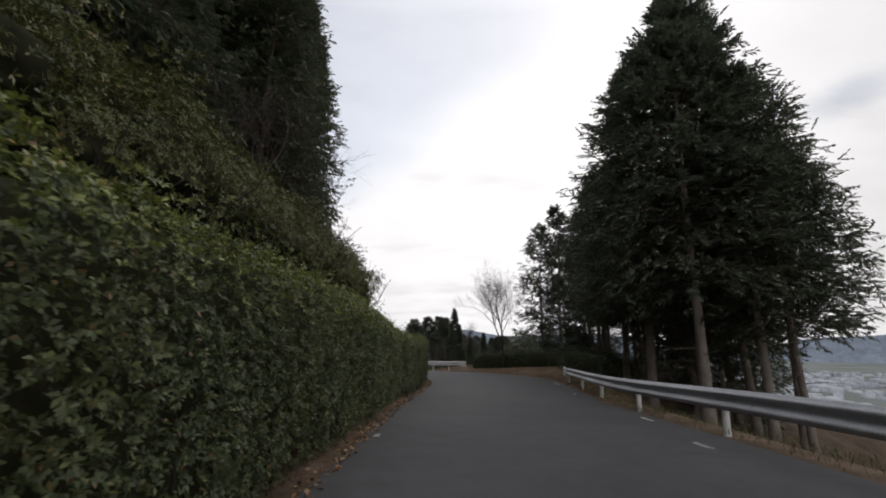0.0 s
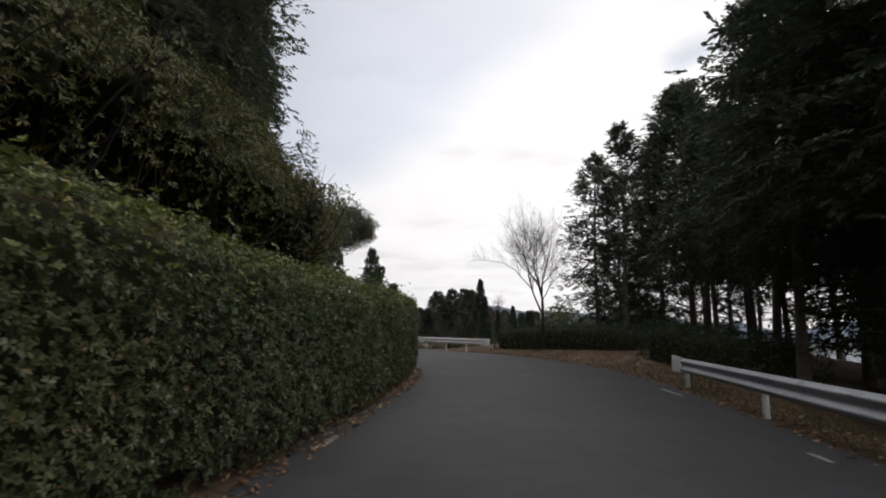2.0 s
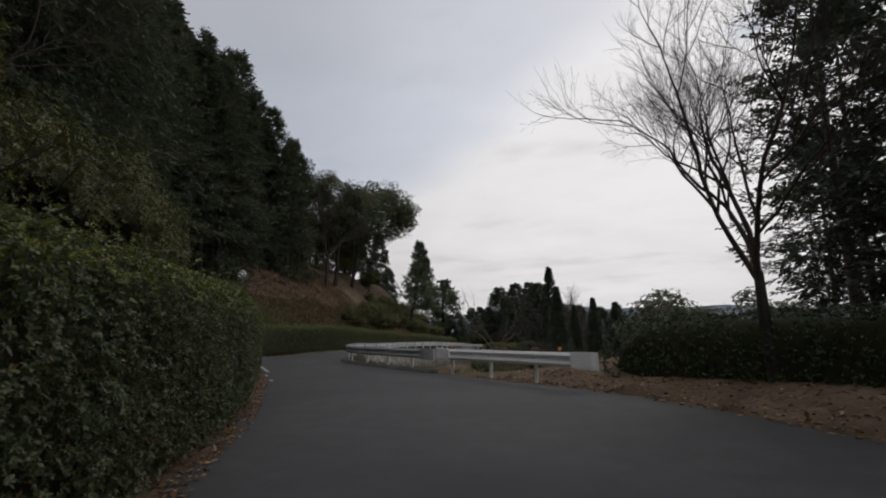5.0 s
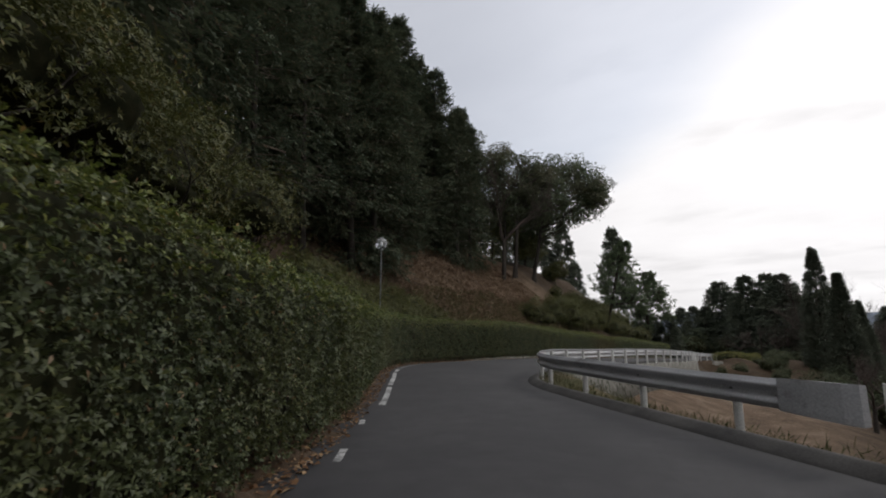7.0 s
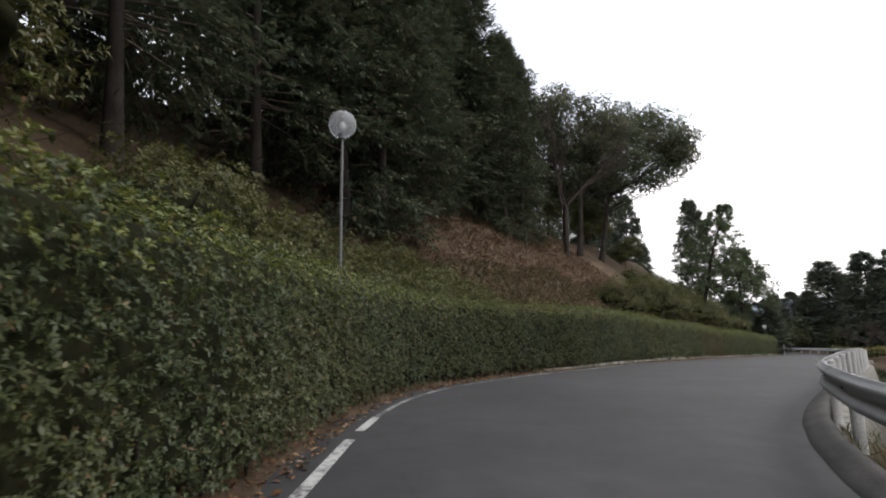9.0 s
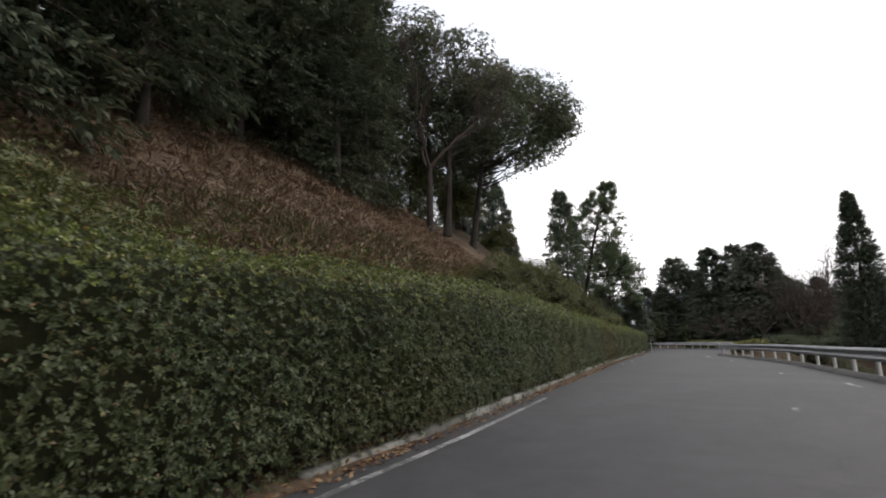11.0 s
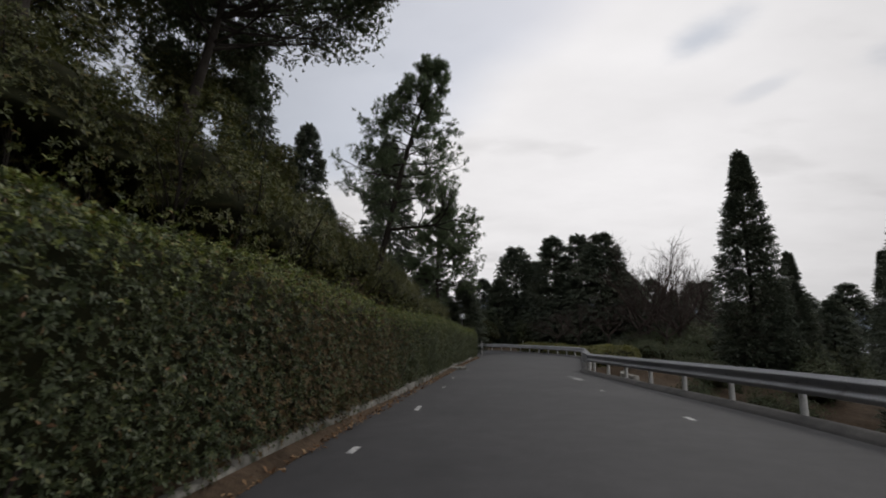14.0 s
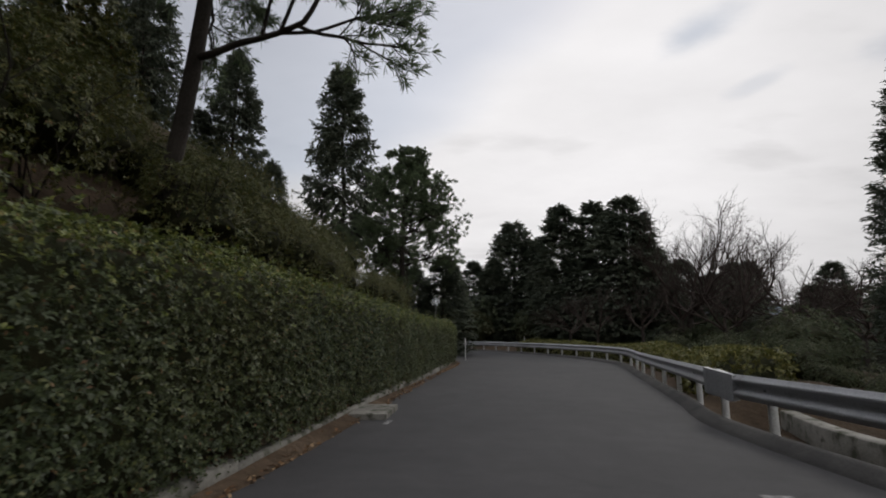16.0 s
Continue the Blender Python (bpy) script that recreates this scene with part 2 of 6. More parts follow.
M["cedar"] = leaf_material("cedar_needles", ((0.0, (0.036, 0.050, 0.032)), (0.5, (0.058, 0.075, 0.047)), (0.9, (0.086, 0.104, 0.063)), (1.0, (0.12, 0.09, 0.055))), 0.7, 0.2, 0.30, (0.3, (0.105, 0.10, 0.055), 0.4))
M["cypress"] = leaf_material("cypress_sprays", ((0.0, (0.047, 0.060, 0.044)), (0.5, (0.074, 0.090, 0.065)), (1.0, (0.108, 0.124, 0.086))), 0.7, 0.2, 0.28, (0.35, (0.105, 0.096, 0.055), 0.25))
M["pine"] = leaf_material("pine_needles", ((0.0, (0.070, 0.105, 0.056)), (0.5, (0.098, 0.132, 0.070)), (1.0, (0.150, 0.178, 0.100))), 0.6, 0.25, 0.45)
M["oak"] = leaf_material("evergreen_oak_leaf", ((0.0, (0.046, 0.066, 0.034)), (0.5, (0.058, 0.078, 0.039)), (1.0, (0.090, 0.105, 0.055))), 0.55, 0.25, 0.42, (0.22, (0.115, 0.088, 0.060), 0.55))
M["bark"] = two_scale("conifer_bark", (0.085, 0.066, 0.052), (0.20, 0.165, 0.135), 1.2, 22.0, 0.95, 0.15, 0.9, 0.03)
M["dark_bark"] = two_scale("dark_forest_bark", (0.028, 0.024, 0.021), (0.066, 0.057, 0.049), 1.2, 22.0, 0.95, 0.12, 0.9, 0.03)
M["dark_twig"] = two_scale("brown_winter_twigs", (0.040, 0.031, 0.027), (0.080, 0.062, 0.053), 1.5, 20.0, 0.9, 0.15, 0.2)
M["grey_bark"] = two_scale("smooth_grey_bark", (0.10, 0.085, 0.072), (0.20, 0.17, 0.15), 2.0, 25.0, 0.9, 0.2, 0.5, 0.01)
M["twig"] = two_scale("winter_twigs", (0.100, 0.084, 0.075), (0.185, 0.157, 0.138), 1.5, 20.0, 0.9, 0.2, 0.2)
M["steel"] = two_scale("galvanised_grey_rail", (0.32, 0.325, 0.34), (0.46, 0.465, 0.48), 0.8, 45.0, 0.5, 0.5, 0.12, 0.003, (2.3, (0.20, 0.19, 0.185), 0.60), 0.25)
M["white_steel"] = two_scale("white_painted_rail", (0.62, 0.62, 0.62), (0.80, 0.80, 0.80), 1.2, 50.0, 0.5, 0.4, 0.12, 0.003, (3.0, (0.36, 0.33, 0.30), 0.66))
M["post"] = two_scale("weathered_post_paint", (0.42, 0.42, 0.41), (0.60, 0.60, 0.59), 2.0, 40.0, 0.6, 0.35, 0.15, 0.003, (5.0, (0.26, 0.22, 0.18), 0.64))
M["concrete"] = two_scale("mossy_concrete", (0.13, 0.125, 0.11), (0.26, 0.25, 0.225), 1.4, 28.0, 0.9, 0.2, 0.5, 0.01, (3.5, (0.055, 0.058, 0.040), 0.50))
M["kerb"] = two_scale("dark_asphalt_kerb", (0.035, 0.034, 0.034), (0.075, 0.072, 0.068), 1.6, 40.0, 0.9, 0.25, 0.7, 0.01)
M["lamp_pole"] = two_scale("grey_lamp_pole", (0.10, 0.105, 0.11), (0.17, 0.175, 0.18), 2.0, 30.0, 0.45, 0.5, 0.1, 0.002)
M["weeds"] = leaf_material("bank_weeds", ((0.0, (0.035, 0.045, 0.016)), (0.5, (0.062, 0.070, 0.025)), (0.9, (0.11, 0.10, 0.04)), (1.0, (0.15, 0.11, 0.05))), 0.7, 0.25, 0.2)
M["dead"] = leaf_material("dead_brush", ((0.0, (0.085, 0.055, 0.036)), (0.5, (0.175, 0.115, 0.076)), (0.9, (0.27, 0.20, 0.14)), (1.0, (0.38, 0.31, 0.22))), 0.9, 0.15, 0.1, (0.35, (0.10, 0.075, 0.04), 0.5))
M["grass"] = leaf_material("dry_grass_blades", ((0.0, (0.040, 0.050, 0.018)), (0.5, (0.068, 0.070, 0.031)), (1.0, (0.135, 0.112, 0.060))), 0.8, 0.2, 0.2)
M["litter"] = leaf_material("fallen_leaves", ((0.0, (0.08, 0.042, 0.022)), (0.6, (0.18, 0.10, 0.05)), (1.0, (0.34, 0.24, 0.14))), 0.85, 0.2, 0.1)
M["orange"] = material("orange_reflector", 0.3, 0.5)[0]
M["orange"].node_tree.nodes["Principled BSDF"].inputs["Base Color"].default_value = (0.75, 0.25, 0.05, 1)
M["sign_white"] = two_scale("white_marker_face", (0.62, 0.62, 0.62), (0.76, 0.76, 0.76), 3.0, 40.0, 0.5, 0.4, 0.05)

# asphalt: fine stones, wheel-worn patches, faint cracks
m, nodes, links, b = material("asphalt", 0.80, 0.38)
n1, n2, n3 = noise_tex(nodes, links, 0.35, 5.0), noise_tex(nodes, links, 160.0, 3.0, 0.8), noise_tex(nodes, links, 2.4, 6.0, 0.65)
r1 = ramp(nodes, ((0.3, (0.026, 0.0255, 0.0275)), (0.7, (0.0415, 0.0405, 0.0425))))
links.new(n1.outputs[0], r1.inputs[0])
r2 = ramp(nodes, ((0.25, (0.55, 0.55, 0.55)), (0.8, (1.55, 1.55, 1.55))))
links.new(n2.outputs[0], r2.inputs[0])
r3 = ramp(nodes, ((0.3, (0.76, 0.76, 0.76)), (0.75, (1.22, 1.21, 1.19))))
links.new(n3.outputs[0], r3.inputs[0])
col = mix(nodes, links, 1.0, mix(nodes, links, 1.0, r1.outputs[0], r2.outputs[0], "MULTIPLY"), r3.outputs[0], "MULTIPLY")
vor = nodes.new("ShaderNodeTexVoronoi")
vor.feature = "DISTANCE_TO_EDGE"
vor.inputs["Scale"].default_value = 0.22
wob = noise_tex(nodes, links, 1.1, 5.0)
off = nodes.new("ShaderNodeVectorMath")
off.operation = "ADD"
links.new(wob.inputs["Vector"].links[0].from_socket, off.inputs[0])
links.new(wob.outputs["Color"], off.inputs[1])
links.new(off.outputs[0], vor.inputs["Vector"])
rc = ramp(nodes, ((0.0, (0.8, 0.8, 0.8)), (0.005, (1, 1, 1))))
links.new(vor.outputs["Distance"], rc.inputs[0])
links.new(mix(nodes, links, 1.0, col, rc.outputs[0], "MULTIPLY"), b.inputs["Base Color"])
bump(nodes, links, b, n2.outputs[0], 0.5, 0.004)
M["asphalt"] = m

# worn road paint: asphalt shows through
m, nodes, links, b = material("worn_road_paint", 0.7, 0.3)
n1, n2 = noise_tex(nodes, links, 14.0, 6.0, 0.75), noise_tex(nodes, links, 1.3, 3.0)
add = nodes.new("ShaderNodeMath")
add.operation = "ADD"
links.new(n1.outputs[0], add.inputs[0])
links.new(n2.outputs[0], add.inputs[1])
r1 = ramp(nodes, ((0.42, (0.07, 0.07, 0.07)), (0.55, (0.42, 0.42, 0.41))))
half = nodes.new("ShaderNodeMath")
half.operation = "MULTIPLY"
half.inputs[1].default_value = 0.5
links.new(add.outputs[0], half.inputs[0])
links.new(half.outputs[0], r1.inputs[0])
links.new(r1.outputs[0], b.inputs["Base Color"])
M["paint"] = m
M["faint_paint"] = m.copy()
M["faint_paint"].name = "nearly_gone_road_paint"
for n in M["faint_paint"].node_tree.nodes:
    if n.bl_idname == "ShaderNodeValToRGB":
        n.color_ramp.elements[0].position, n.color_ramp.elements[1].position = 0.46, 0.62
        n.color_ramp.elements[1].color = (0.4, 0.4, 0.39, 1)

# ground: forest soil, brown litter, dry grass, far valley greyed for haze, by zone
m, nodes, links, b = material("hillside_ground", 0.95, 0.1)


def zone(name):
    a = nodes.new("ShaderNodeAttribute")
    a.attribute_name = name
    return a.outputs["Fac"]


n1, n2, n3 = noise_tex(nodes, links, 0.9, 6.0, 0.65), noise_tex(nodes, links, 9.0, 6.0, 0.7), noise_tex(nodes, links, 0.004, 6.0, 0.6)
soil = ramp(nodes, ((0.3, (0.030, 0.022, 0.014)), (0.7, (0.075, 0.052, 0.034))))
litter = ramp(nodes, ((0.28, (0.066, 0.046, 0.032)), (0.5, (0.125, 0.088, 0.060)), (0.72, (0.20, 0.150, 0.108))))
grass = ramp(nodes, ((0.3, (0.036, 0.040, 0.017)), (0.52, (0.068, 0.062, 0.032)), (0.72, (0.13, 0.100, 0.062))))
# valley tone carries the distance haze in its colour
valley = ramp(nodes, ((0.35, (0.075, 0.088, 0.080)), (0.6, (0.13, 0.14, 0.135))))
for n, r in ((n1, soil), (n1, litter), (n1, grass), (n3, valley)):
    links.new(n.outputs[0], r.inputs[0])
col = mix(nodes, links, zone("litter"), soil.outputs[0], litter.outputs[0])
col = mix(nodes, links, zone("grass"), col, grass.outputs[0])
gr = ramp(nodes, ((0.25, (0.55, 0.55, 0.55)), (0.75, (1.4, 1.4, 1.4))))
links.new(n2.outputs[0], gr.inputs[0])
col = mix(nodes, links, 1.0, col, gr.outputs[0], "MULTIPLY")
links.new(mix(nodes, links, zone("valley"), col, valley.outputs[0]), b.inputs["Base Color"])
bump(nodes, links, b, n2.outputs[0], 0.9, 0.06)
M["ground"] = m

m, nodes, links, b = material("clear_globe", 0.12, 0.5)
b.inputs["Base Color"].default_value = (0.9, 0.92, 0.95, 1)
b.inputs["Transmission Weight"].default_value = 0.75
b.inputs["IOR"].default_value = 1.1
M["globe"] = m
# distance haze over the hills is put into this pale blue-grey
M["hills"] = two_scale("far_hills_haze_blue", (0.15, 0.175, 0.215), (0.19, 0.215, 0.255), 0.002, 0.02, 1.0, 0.0, 0.0)
M["far_town"] = two_scale("far_town_walls", (0.20, 0.22, 0.25), (0.42, 0.43, 0.45), 0.01, 0.05, 0.9, 0.1, 0.0)


# ---- building helpers ----
rng = np.random.default_rng(7)


def unit(v):
    return v / np.maximum(np.linalg.norm(v, axis=-1, keepdims=True), 1e-9)


def poly_mesh(name, verts, quads, mat, smooth=False):
    """A mesh out of arrays: verts (n, 3) and faces (m, 4) or (m, 3)."""
    me = bpy.data.meshes.new(name)
    verts, quads = np.asarray(verts, dtype=np.float32), np.asarray(quads, dtype=np.int32)
    k = quads.shape[1]
    me.vertices.add(len(verts))
    me.vertices.foreach_set("co", verts.ravel())
    me.loops.add(quads.size)
    me.loops.foreach_set("vertex_index", quads.ravel())
    me.polygons.add(len(quads))
    me.polygons.foreach_set("loop_start", np.arange(0, quads.size, k, dtype=np.int32))
    me.update(calc_edges=True)
    me.validate()
    if smooth:
        me.polygons.foreach_set("use_smooth", np.ones(len(quads), dtype=bool))
    if mat:
        me.materials.append(mat)
    return me


def leaf_quads(base, way, normal, length, width, fold=0.25, droop=0.0):
    """One folded, pointed leaf for each row."""
    side = unit(np.cross(way, normal))
    normal = np.cross(side, way)
    n = len(base)
    length, width = np.broadcast_to(length, n)[:, None], np.broadcast_to(width, n)[:, None]
    mid = base + way * length * 0.57
    tip = base + way * length
    tip = tip + np.array([0, 0, -1.0]) * length * droop
    v = np.stack([base, mid + side * width / 2 + normal * width * fold, tip, mid - side * width / 2 + normal * width * fold], 1)
    return v.reshape(-1, 3)


def soup(name, verts, mat):
    return poly_mesh(name, verts, np.arange(len(verts)).reshape(-1, 4), mat)


def whorls(points, normals, count, length, width, r, lean=(0.15, 0.75)):
    """Rosettes of leaves round each point, opening along its normal."""
    n = len(points)
    ref = np.where(np.abs(normals[:, 2:3]) > 0.9, np.array([[1.0, 0, 0]]), np.array([[0, 0, 1.0]]))
    u = unit(np.cross(normals, ref))
    v = np.cross(normals, u)
    a = (np.arange(count)[None, :] / count + r.random((n, 1))) * 2 * np.pi + r.normal(0, 0.3, (n, count))
    c = r.uniform(*lean, (n, count, 1))
    way = unit(normals[:, None, :] * c + (u[:, None, :] * np.cos(a)[..., None] + v[:, None, :] * np.sin(a)[..., None]) * np.sqrt(1 - c * c) + r.normal(0, 0.12, (n, count, 3)))
    base = np.repeat(points[:, None, :], count, 1).reshape(-1, 3)
    nn = np.repeat(normals[:, None, :], count, 1).reshape(-1, 3)
    k = len(base)
    return leaf_quads(base, way.reshape(-1, 3), nn + r.normal(0, 0.1, (k, 3)), length * r.uniform(0.65, 1.2, k), width * r.uniform(0.75, 1.2, k), 0.18, 0.1)


def tube(points, radii, sides=6):
    """Rings along a line: verts and quads."""
    p = np.asarray(points, dtype=float)
    t = unit(np.gradient(p, axis=0))
    ref = np.array([0.31, 0.95, 0.05])
    u = unit(np.cross(t, ref))
    v = np.cross(t, u)
    a = np.arange(sides) / sides * 2 * np.pi
    ring = u[:, None, :] * np.cos(a)[None, :, None] + v[:, None, :] * np.sin(a)[None, :, None]
    verts = (p[:, None, :] + ring * np.asarray(radii, dtype=float)[:, None, None]).reshape(-1, 3)
    i, j = np.meshgrid(np.arange(len(p) - 1), np.arange(sides), indexing="ij")
    k = (j + 1) % sides
    quads = np.stack([i * sides + j, i * sides + k, (i + 1) * sides + k, (i + 1) * sides + j], -1).reshape(-1, 4)
    return verts, quads


def join(pieces):
    vs, qs, n = [], [], 0
    for v, q in pieces:
        vs.append(v)
        qs.append(q + n)
        n += len(v)
    return np.concatenate(vs), np.concatenate(qs)


def thing(name, label, category, group="", kind="", at=None):
    ob = new(name)
    ob.empty_display_size = 0.3
    if at is not None:
        ob.matrix_basis = at
    return tagged(ob, label, category, group, kind)


def mesh_part(name, mesh, parent, label="", kind=""):
    ob = new(name, mesh)
    ob.parent = parent
    return tagged(ob, label, "", "", kind)


def part(name, bm, mat, parent, label="", smooth=False):
    me = bpy.data.meshes.new(name)
    bm.to_mesh(me)
    bm.free()
    me.materials.append(mat)
    if smooth:
        for p in me.polygons:
            p.use_smooth = True
    return mesh_part(name, me, parent, label)


def bm_box(sx, sy, sz, at=(0, 0, 0), bevel=0.0):
    bm = bmesh.new()
    bmesh.ops.create_cube(bm, size=1.0)
    for v in bm.verts:
        v.co = Vector((v.co.x * sx + at[0], v.co.y * sy + at[1], v.co.z * sz + at[2]))
    if bevel:
        bmesh.ops.bevel(bm, geom=bm.edges[:], offset=bevel, segments=2, affect="EDGES")
    return bm


def bm_rod(r1, r2, z0, z1, sides=16, cap_bevel=0.0):
    bm = bmesh.new()
    bmesh.ops.create_cone(bm, cap_ends=True, segments=sides, radius1=r1, radius2=r2, depth=z1 - z0)
    bmesh.ops.translate(bm, verts=bm.verts[:], vec=(0, 0, (z0 + z1) / 2))
    if cap_bevel:
        top = [e for e in bm.edges if all(v.co.z > z1 - 1e-4 for v in e.verts)]
        bmesh.ops.bevel(bm, geom=top, offset=cap_bevel, segments=2, affect="EDGES")
    return bm


# ---- the plan: centre line of the lane, its left foot of the hedge and its right kerb ----
CENTRE = np.array([(1.6, -40, -0.85), (1.6, -15, -0.85), (1.6, 0, -0.89), (1.65, 6, -0.92), (1.8, 12, -1.13), (2.3, 20, -1.33), (2.3, 26, -1.42), (1.6, 31, -1.52),
                   (-0.3, 35.5, -1.64), (-2.7, 39.5, -1.74), (-5.8, 44, -1.86), (-9, 47.8, -1.92), (-12, 51, -1.97), (-13.6, 54.5, -2.02), (-14.1, 58.5, -2.18),
                   (-14, 64.5, -2.36), (-13.3, 71, -2.62), (-13, 77.5, -3.0), (-12.85, 84.3, -3.34), (-13, 91, -3.72), (-13, 98, -4.12), (-12, 108, -4.7),
                   (-11.6, 116, -5.1), (-13, 124, -5.55), (-16.8, 131.5, -5.95), (-22, 138, -6.3), (-32, 145, -6.8), (-50, 152, -7.6)])
LEFT = np.array([(-1.4, -40), (-1.35, 0), (-1.3, 9), (-1.25, 13.3), (-1.05, 17.3), (-0.85, 22), (-0.95, 26), (-1.5, 28.6), (-2.4, 31.3), (-3.9, 34.7), (-5.5, 37.6),
                 (-8.7, 42.8), (-10.8, 45.8), (-13.5, 49.3), (-16.2, 53), (-17.3, 55.8), (-17.6, 59), (-17.55, 61.3), (-17.2, 64.5), (-16.9, 70), (-16.75, 77),
                 (-16.6, 84), (-16.3, 92), (-16, 99), (-15.7, 107), (-15.3, 116), (-16.3, 121), (-19.5, 127.5), (-24.5, 133.5), (-34, 140), (-51, 147)])
RAIL_A = [(4.75, -14), (4.75, 0), (4.75, 6), (4.85, 10), (5.05, 14), (5.5, 18), (6.0, 22), (6.31, 24.95)]
RAIL_B = [(1.5, 40.2), (0.07, 41.8), (-1.35, 43.3), (-2.75, 44.65)]
RAIL_BEND = [(-3.6, 45.46), (-5.0, 46.8), (-7.2, 48.9), (-8.6, 50.4), (-9.5, 52.0), (-10.0, 54.0), (-10.2, 57), (-10.0, 62), (-9.6, 68), (-9.2, 74), (-8.95, 80), (-9.05, 85), (-9.35, 89), (-9.7, 93.5), (-9.95, 99.1)]
RAIL_C = [(-9.88, 99.2), (-9.35, 101.5), (-8.0, 109), (-7.05, 115.3), (-8.3, 122), (-11.4, 129.7), (-16.2, 137.2), (-23, 144), (-36, 151)]
RIGHT = np.array([(4.55, -40), (4.5, 0), (4.5, 6), (4.6, 10), (4.8, 14), (5.32, 18), (5.75, 22), (5.95, 27), (5.5, 31.5), (4.3, 35.2), (2.8, 38.3), (1.3, 40.3), (-0.2, 41.7), (-1.6, 43.1),
                  (-3.0, 44.4), (-5.2, 46.5), (-7.4, 48.6), (-8.9, 50.2), (-9.8, 51.9), (-10.3, 54), (-10.5, 57), (-10.3, 62), (-9.9, 68), (-9.5, 74), (-9.25, 80),
                  (-9.35, 85), (-9.65, 89), (-10, 93.5), (-10.25, 98.9), (-9.65, 101.7), (-8.3, 109), (-7.4, 115.3), (-8.6, 121.8), (-11.7, 129.3), (-16.4, 136.7), (-23.2, 143.5), (-36, 150.5)])


def smooth_line(pts, step):
    """Catmull-Rom through the points, at an even step."""
    p = np.asarray(pts, dtype=float)
    q = np.vstack([2 * p[0] - p[1], p, 2 * p[-1] - p[-2]])
    out = []
    for k in range(1, len(q) - 2):
        u = np.linspace(0, 1, 24, endpoint=False)[:, None]
        a, b, c, d = q[k - 1], q[k], q[k + 1], q[k + 2]
        t1, t2 = (c - a) / 2, (d - b) / 2
        scale = np.linalg.norm(c - b)
        t1 = t1 / max(np.linalg.norm(t1), 1e-6) * scale
        t2 = t2 / max(np.linalg.norm(t2), 1e-6) * scale
        out.append((2 * u**3 - 3 * u**2 + 1) * b + (u**3 - 2 * u**2 + u) * t1 + (-2 * u**3 + 3 * u**2) * c + (u**3 - u**2) * t2)
    out = np.vstack(out + [p[-1:]])
    s = np.concatenate([[0], np.cumsum(np.linalg.norm(np.diff(out[:, :2], axis=0), axis=1))])
    even = np.arange(0, s[-1], step)
    return np.stack([np.interp(even, s, out[:, k]) for k in range(out.shape[1])], 1)


STEP = 0.5
line = smooth_line(CENTRE, STEP)
line[:, 2] = np.convolve(np.pad(line[:, 2], 6, mode="edge"), np.ones(13) / 13, mode="valid")
line_t = unit(np.gradient(line[:, :2], axis=0))
line_n = np.stack([-line_t[:, 1], line_t[:, 0]], 1)
line_s = np.arange(len(line)) * STEP


def sd(xy):
    """Distance along the lane, and to its left, of points (n, 2)."""
    xy = np.atleast_2d(np.asarray(xy, dtype=float))
    s, d = np.empty(len(xy)), np.empty(len(xy))
    for k in range(0, len(xy), 4000):
        c = xy[k:k + 4000]
        i = ((c[:, None, :] - line[None, :, :2]) ** 2).sum(-1).argmin(1)
        r = c - line[i, :2]
        along = (r * line_t[i]).sum(1)
        s[k:k + 4000] = line_s[i] + along
        across = (r * line_n[i]).sum(1)
        dist = np.linalg.norm(r, axis=1)
        d[k:k + 4000] = np.where(np.abs(along) > 1.0, np.sign(across) * dist, across)
    return s, d


def edge_table(pts):
    e = smooth_line(pts, 0.5)
    s, d = sd(e)
    o = np.argsort(s)
    return s[o], d[o]


ls, ld = edge_table(LEFT)
rs, rd = edge_table(RIGHT)


def left_d(s):
    return np.interp(s, ls, ld)


def right_d(s):
    return np.interp(s, rs, rd)


def road_z(s):
    return np.interp(s, line_s, line[:, 2])


def spot(s, d):
    """World x, y of lane coordinates."""
    s, d = np.atleast_1d(s).astype(float), np.atleast_1d(d).astype(float)
    c = np.stack([np.interp(s, line_s, line[:, k]) for k in range(2)], 1)
    n = unit(np.stack([np.interp(s, line_s, line_n[:, k]) for k in range(2)], 1))
    return c + n * d[:, None]


def s_of(x, y):
    return float(sd([(x, y)])[0][0])


def ease(x, a, b):
    u = np.clip((x - a) / (b - a), 0, 1)
    return u * u * (3 - 2 * u)


S_Y = {y: s_of(x, y) for x, y in ((1.6, 0), (2.3, 24), (1.8, 30), (-2.7, 39.5), (-5.8, 44), (-14.1, 58.5), (-14, 64.5), (-13, 84), (-13, 98), (-11.6, 116), (-16.8, 131.5))}
S_WALL, S_WING = (s_of(-10.5, 55.5), s_of(-9.4, 89.0)), (s_of(-10.2, 97.6), s_of(-10.1, 101.5))
lumps_r = np.random.default_rng(3)
LUMPS = [(lumps_r.uniform(0.15, 0.9), lumps_r.uniform(0, 6.28), lumps_r.uniform(0, 6.28)) for _ in range(9)]


def lumps(x, y):
    z = 0
    for f, a, ph in LUMPS:
        z = z + np.sin((x * math.cos(a) + y * math.sin(a)) * f + ph) * 0.09 / (0.4 + f)
    return z


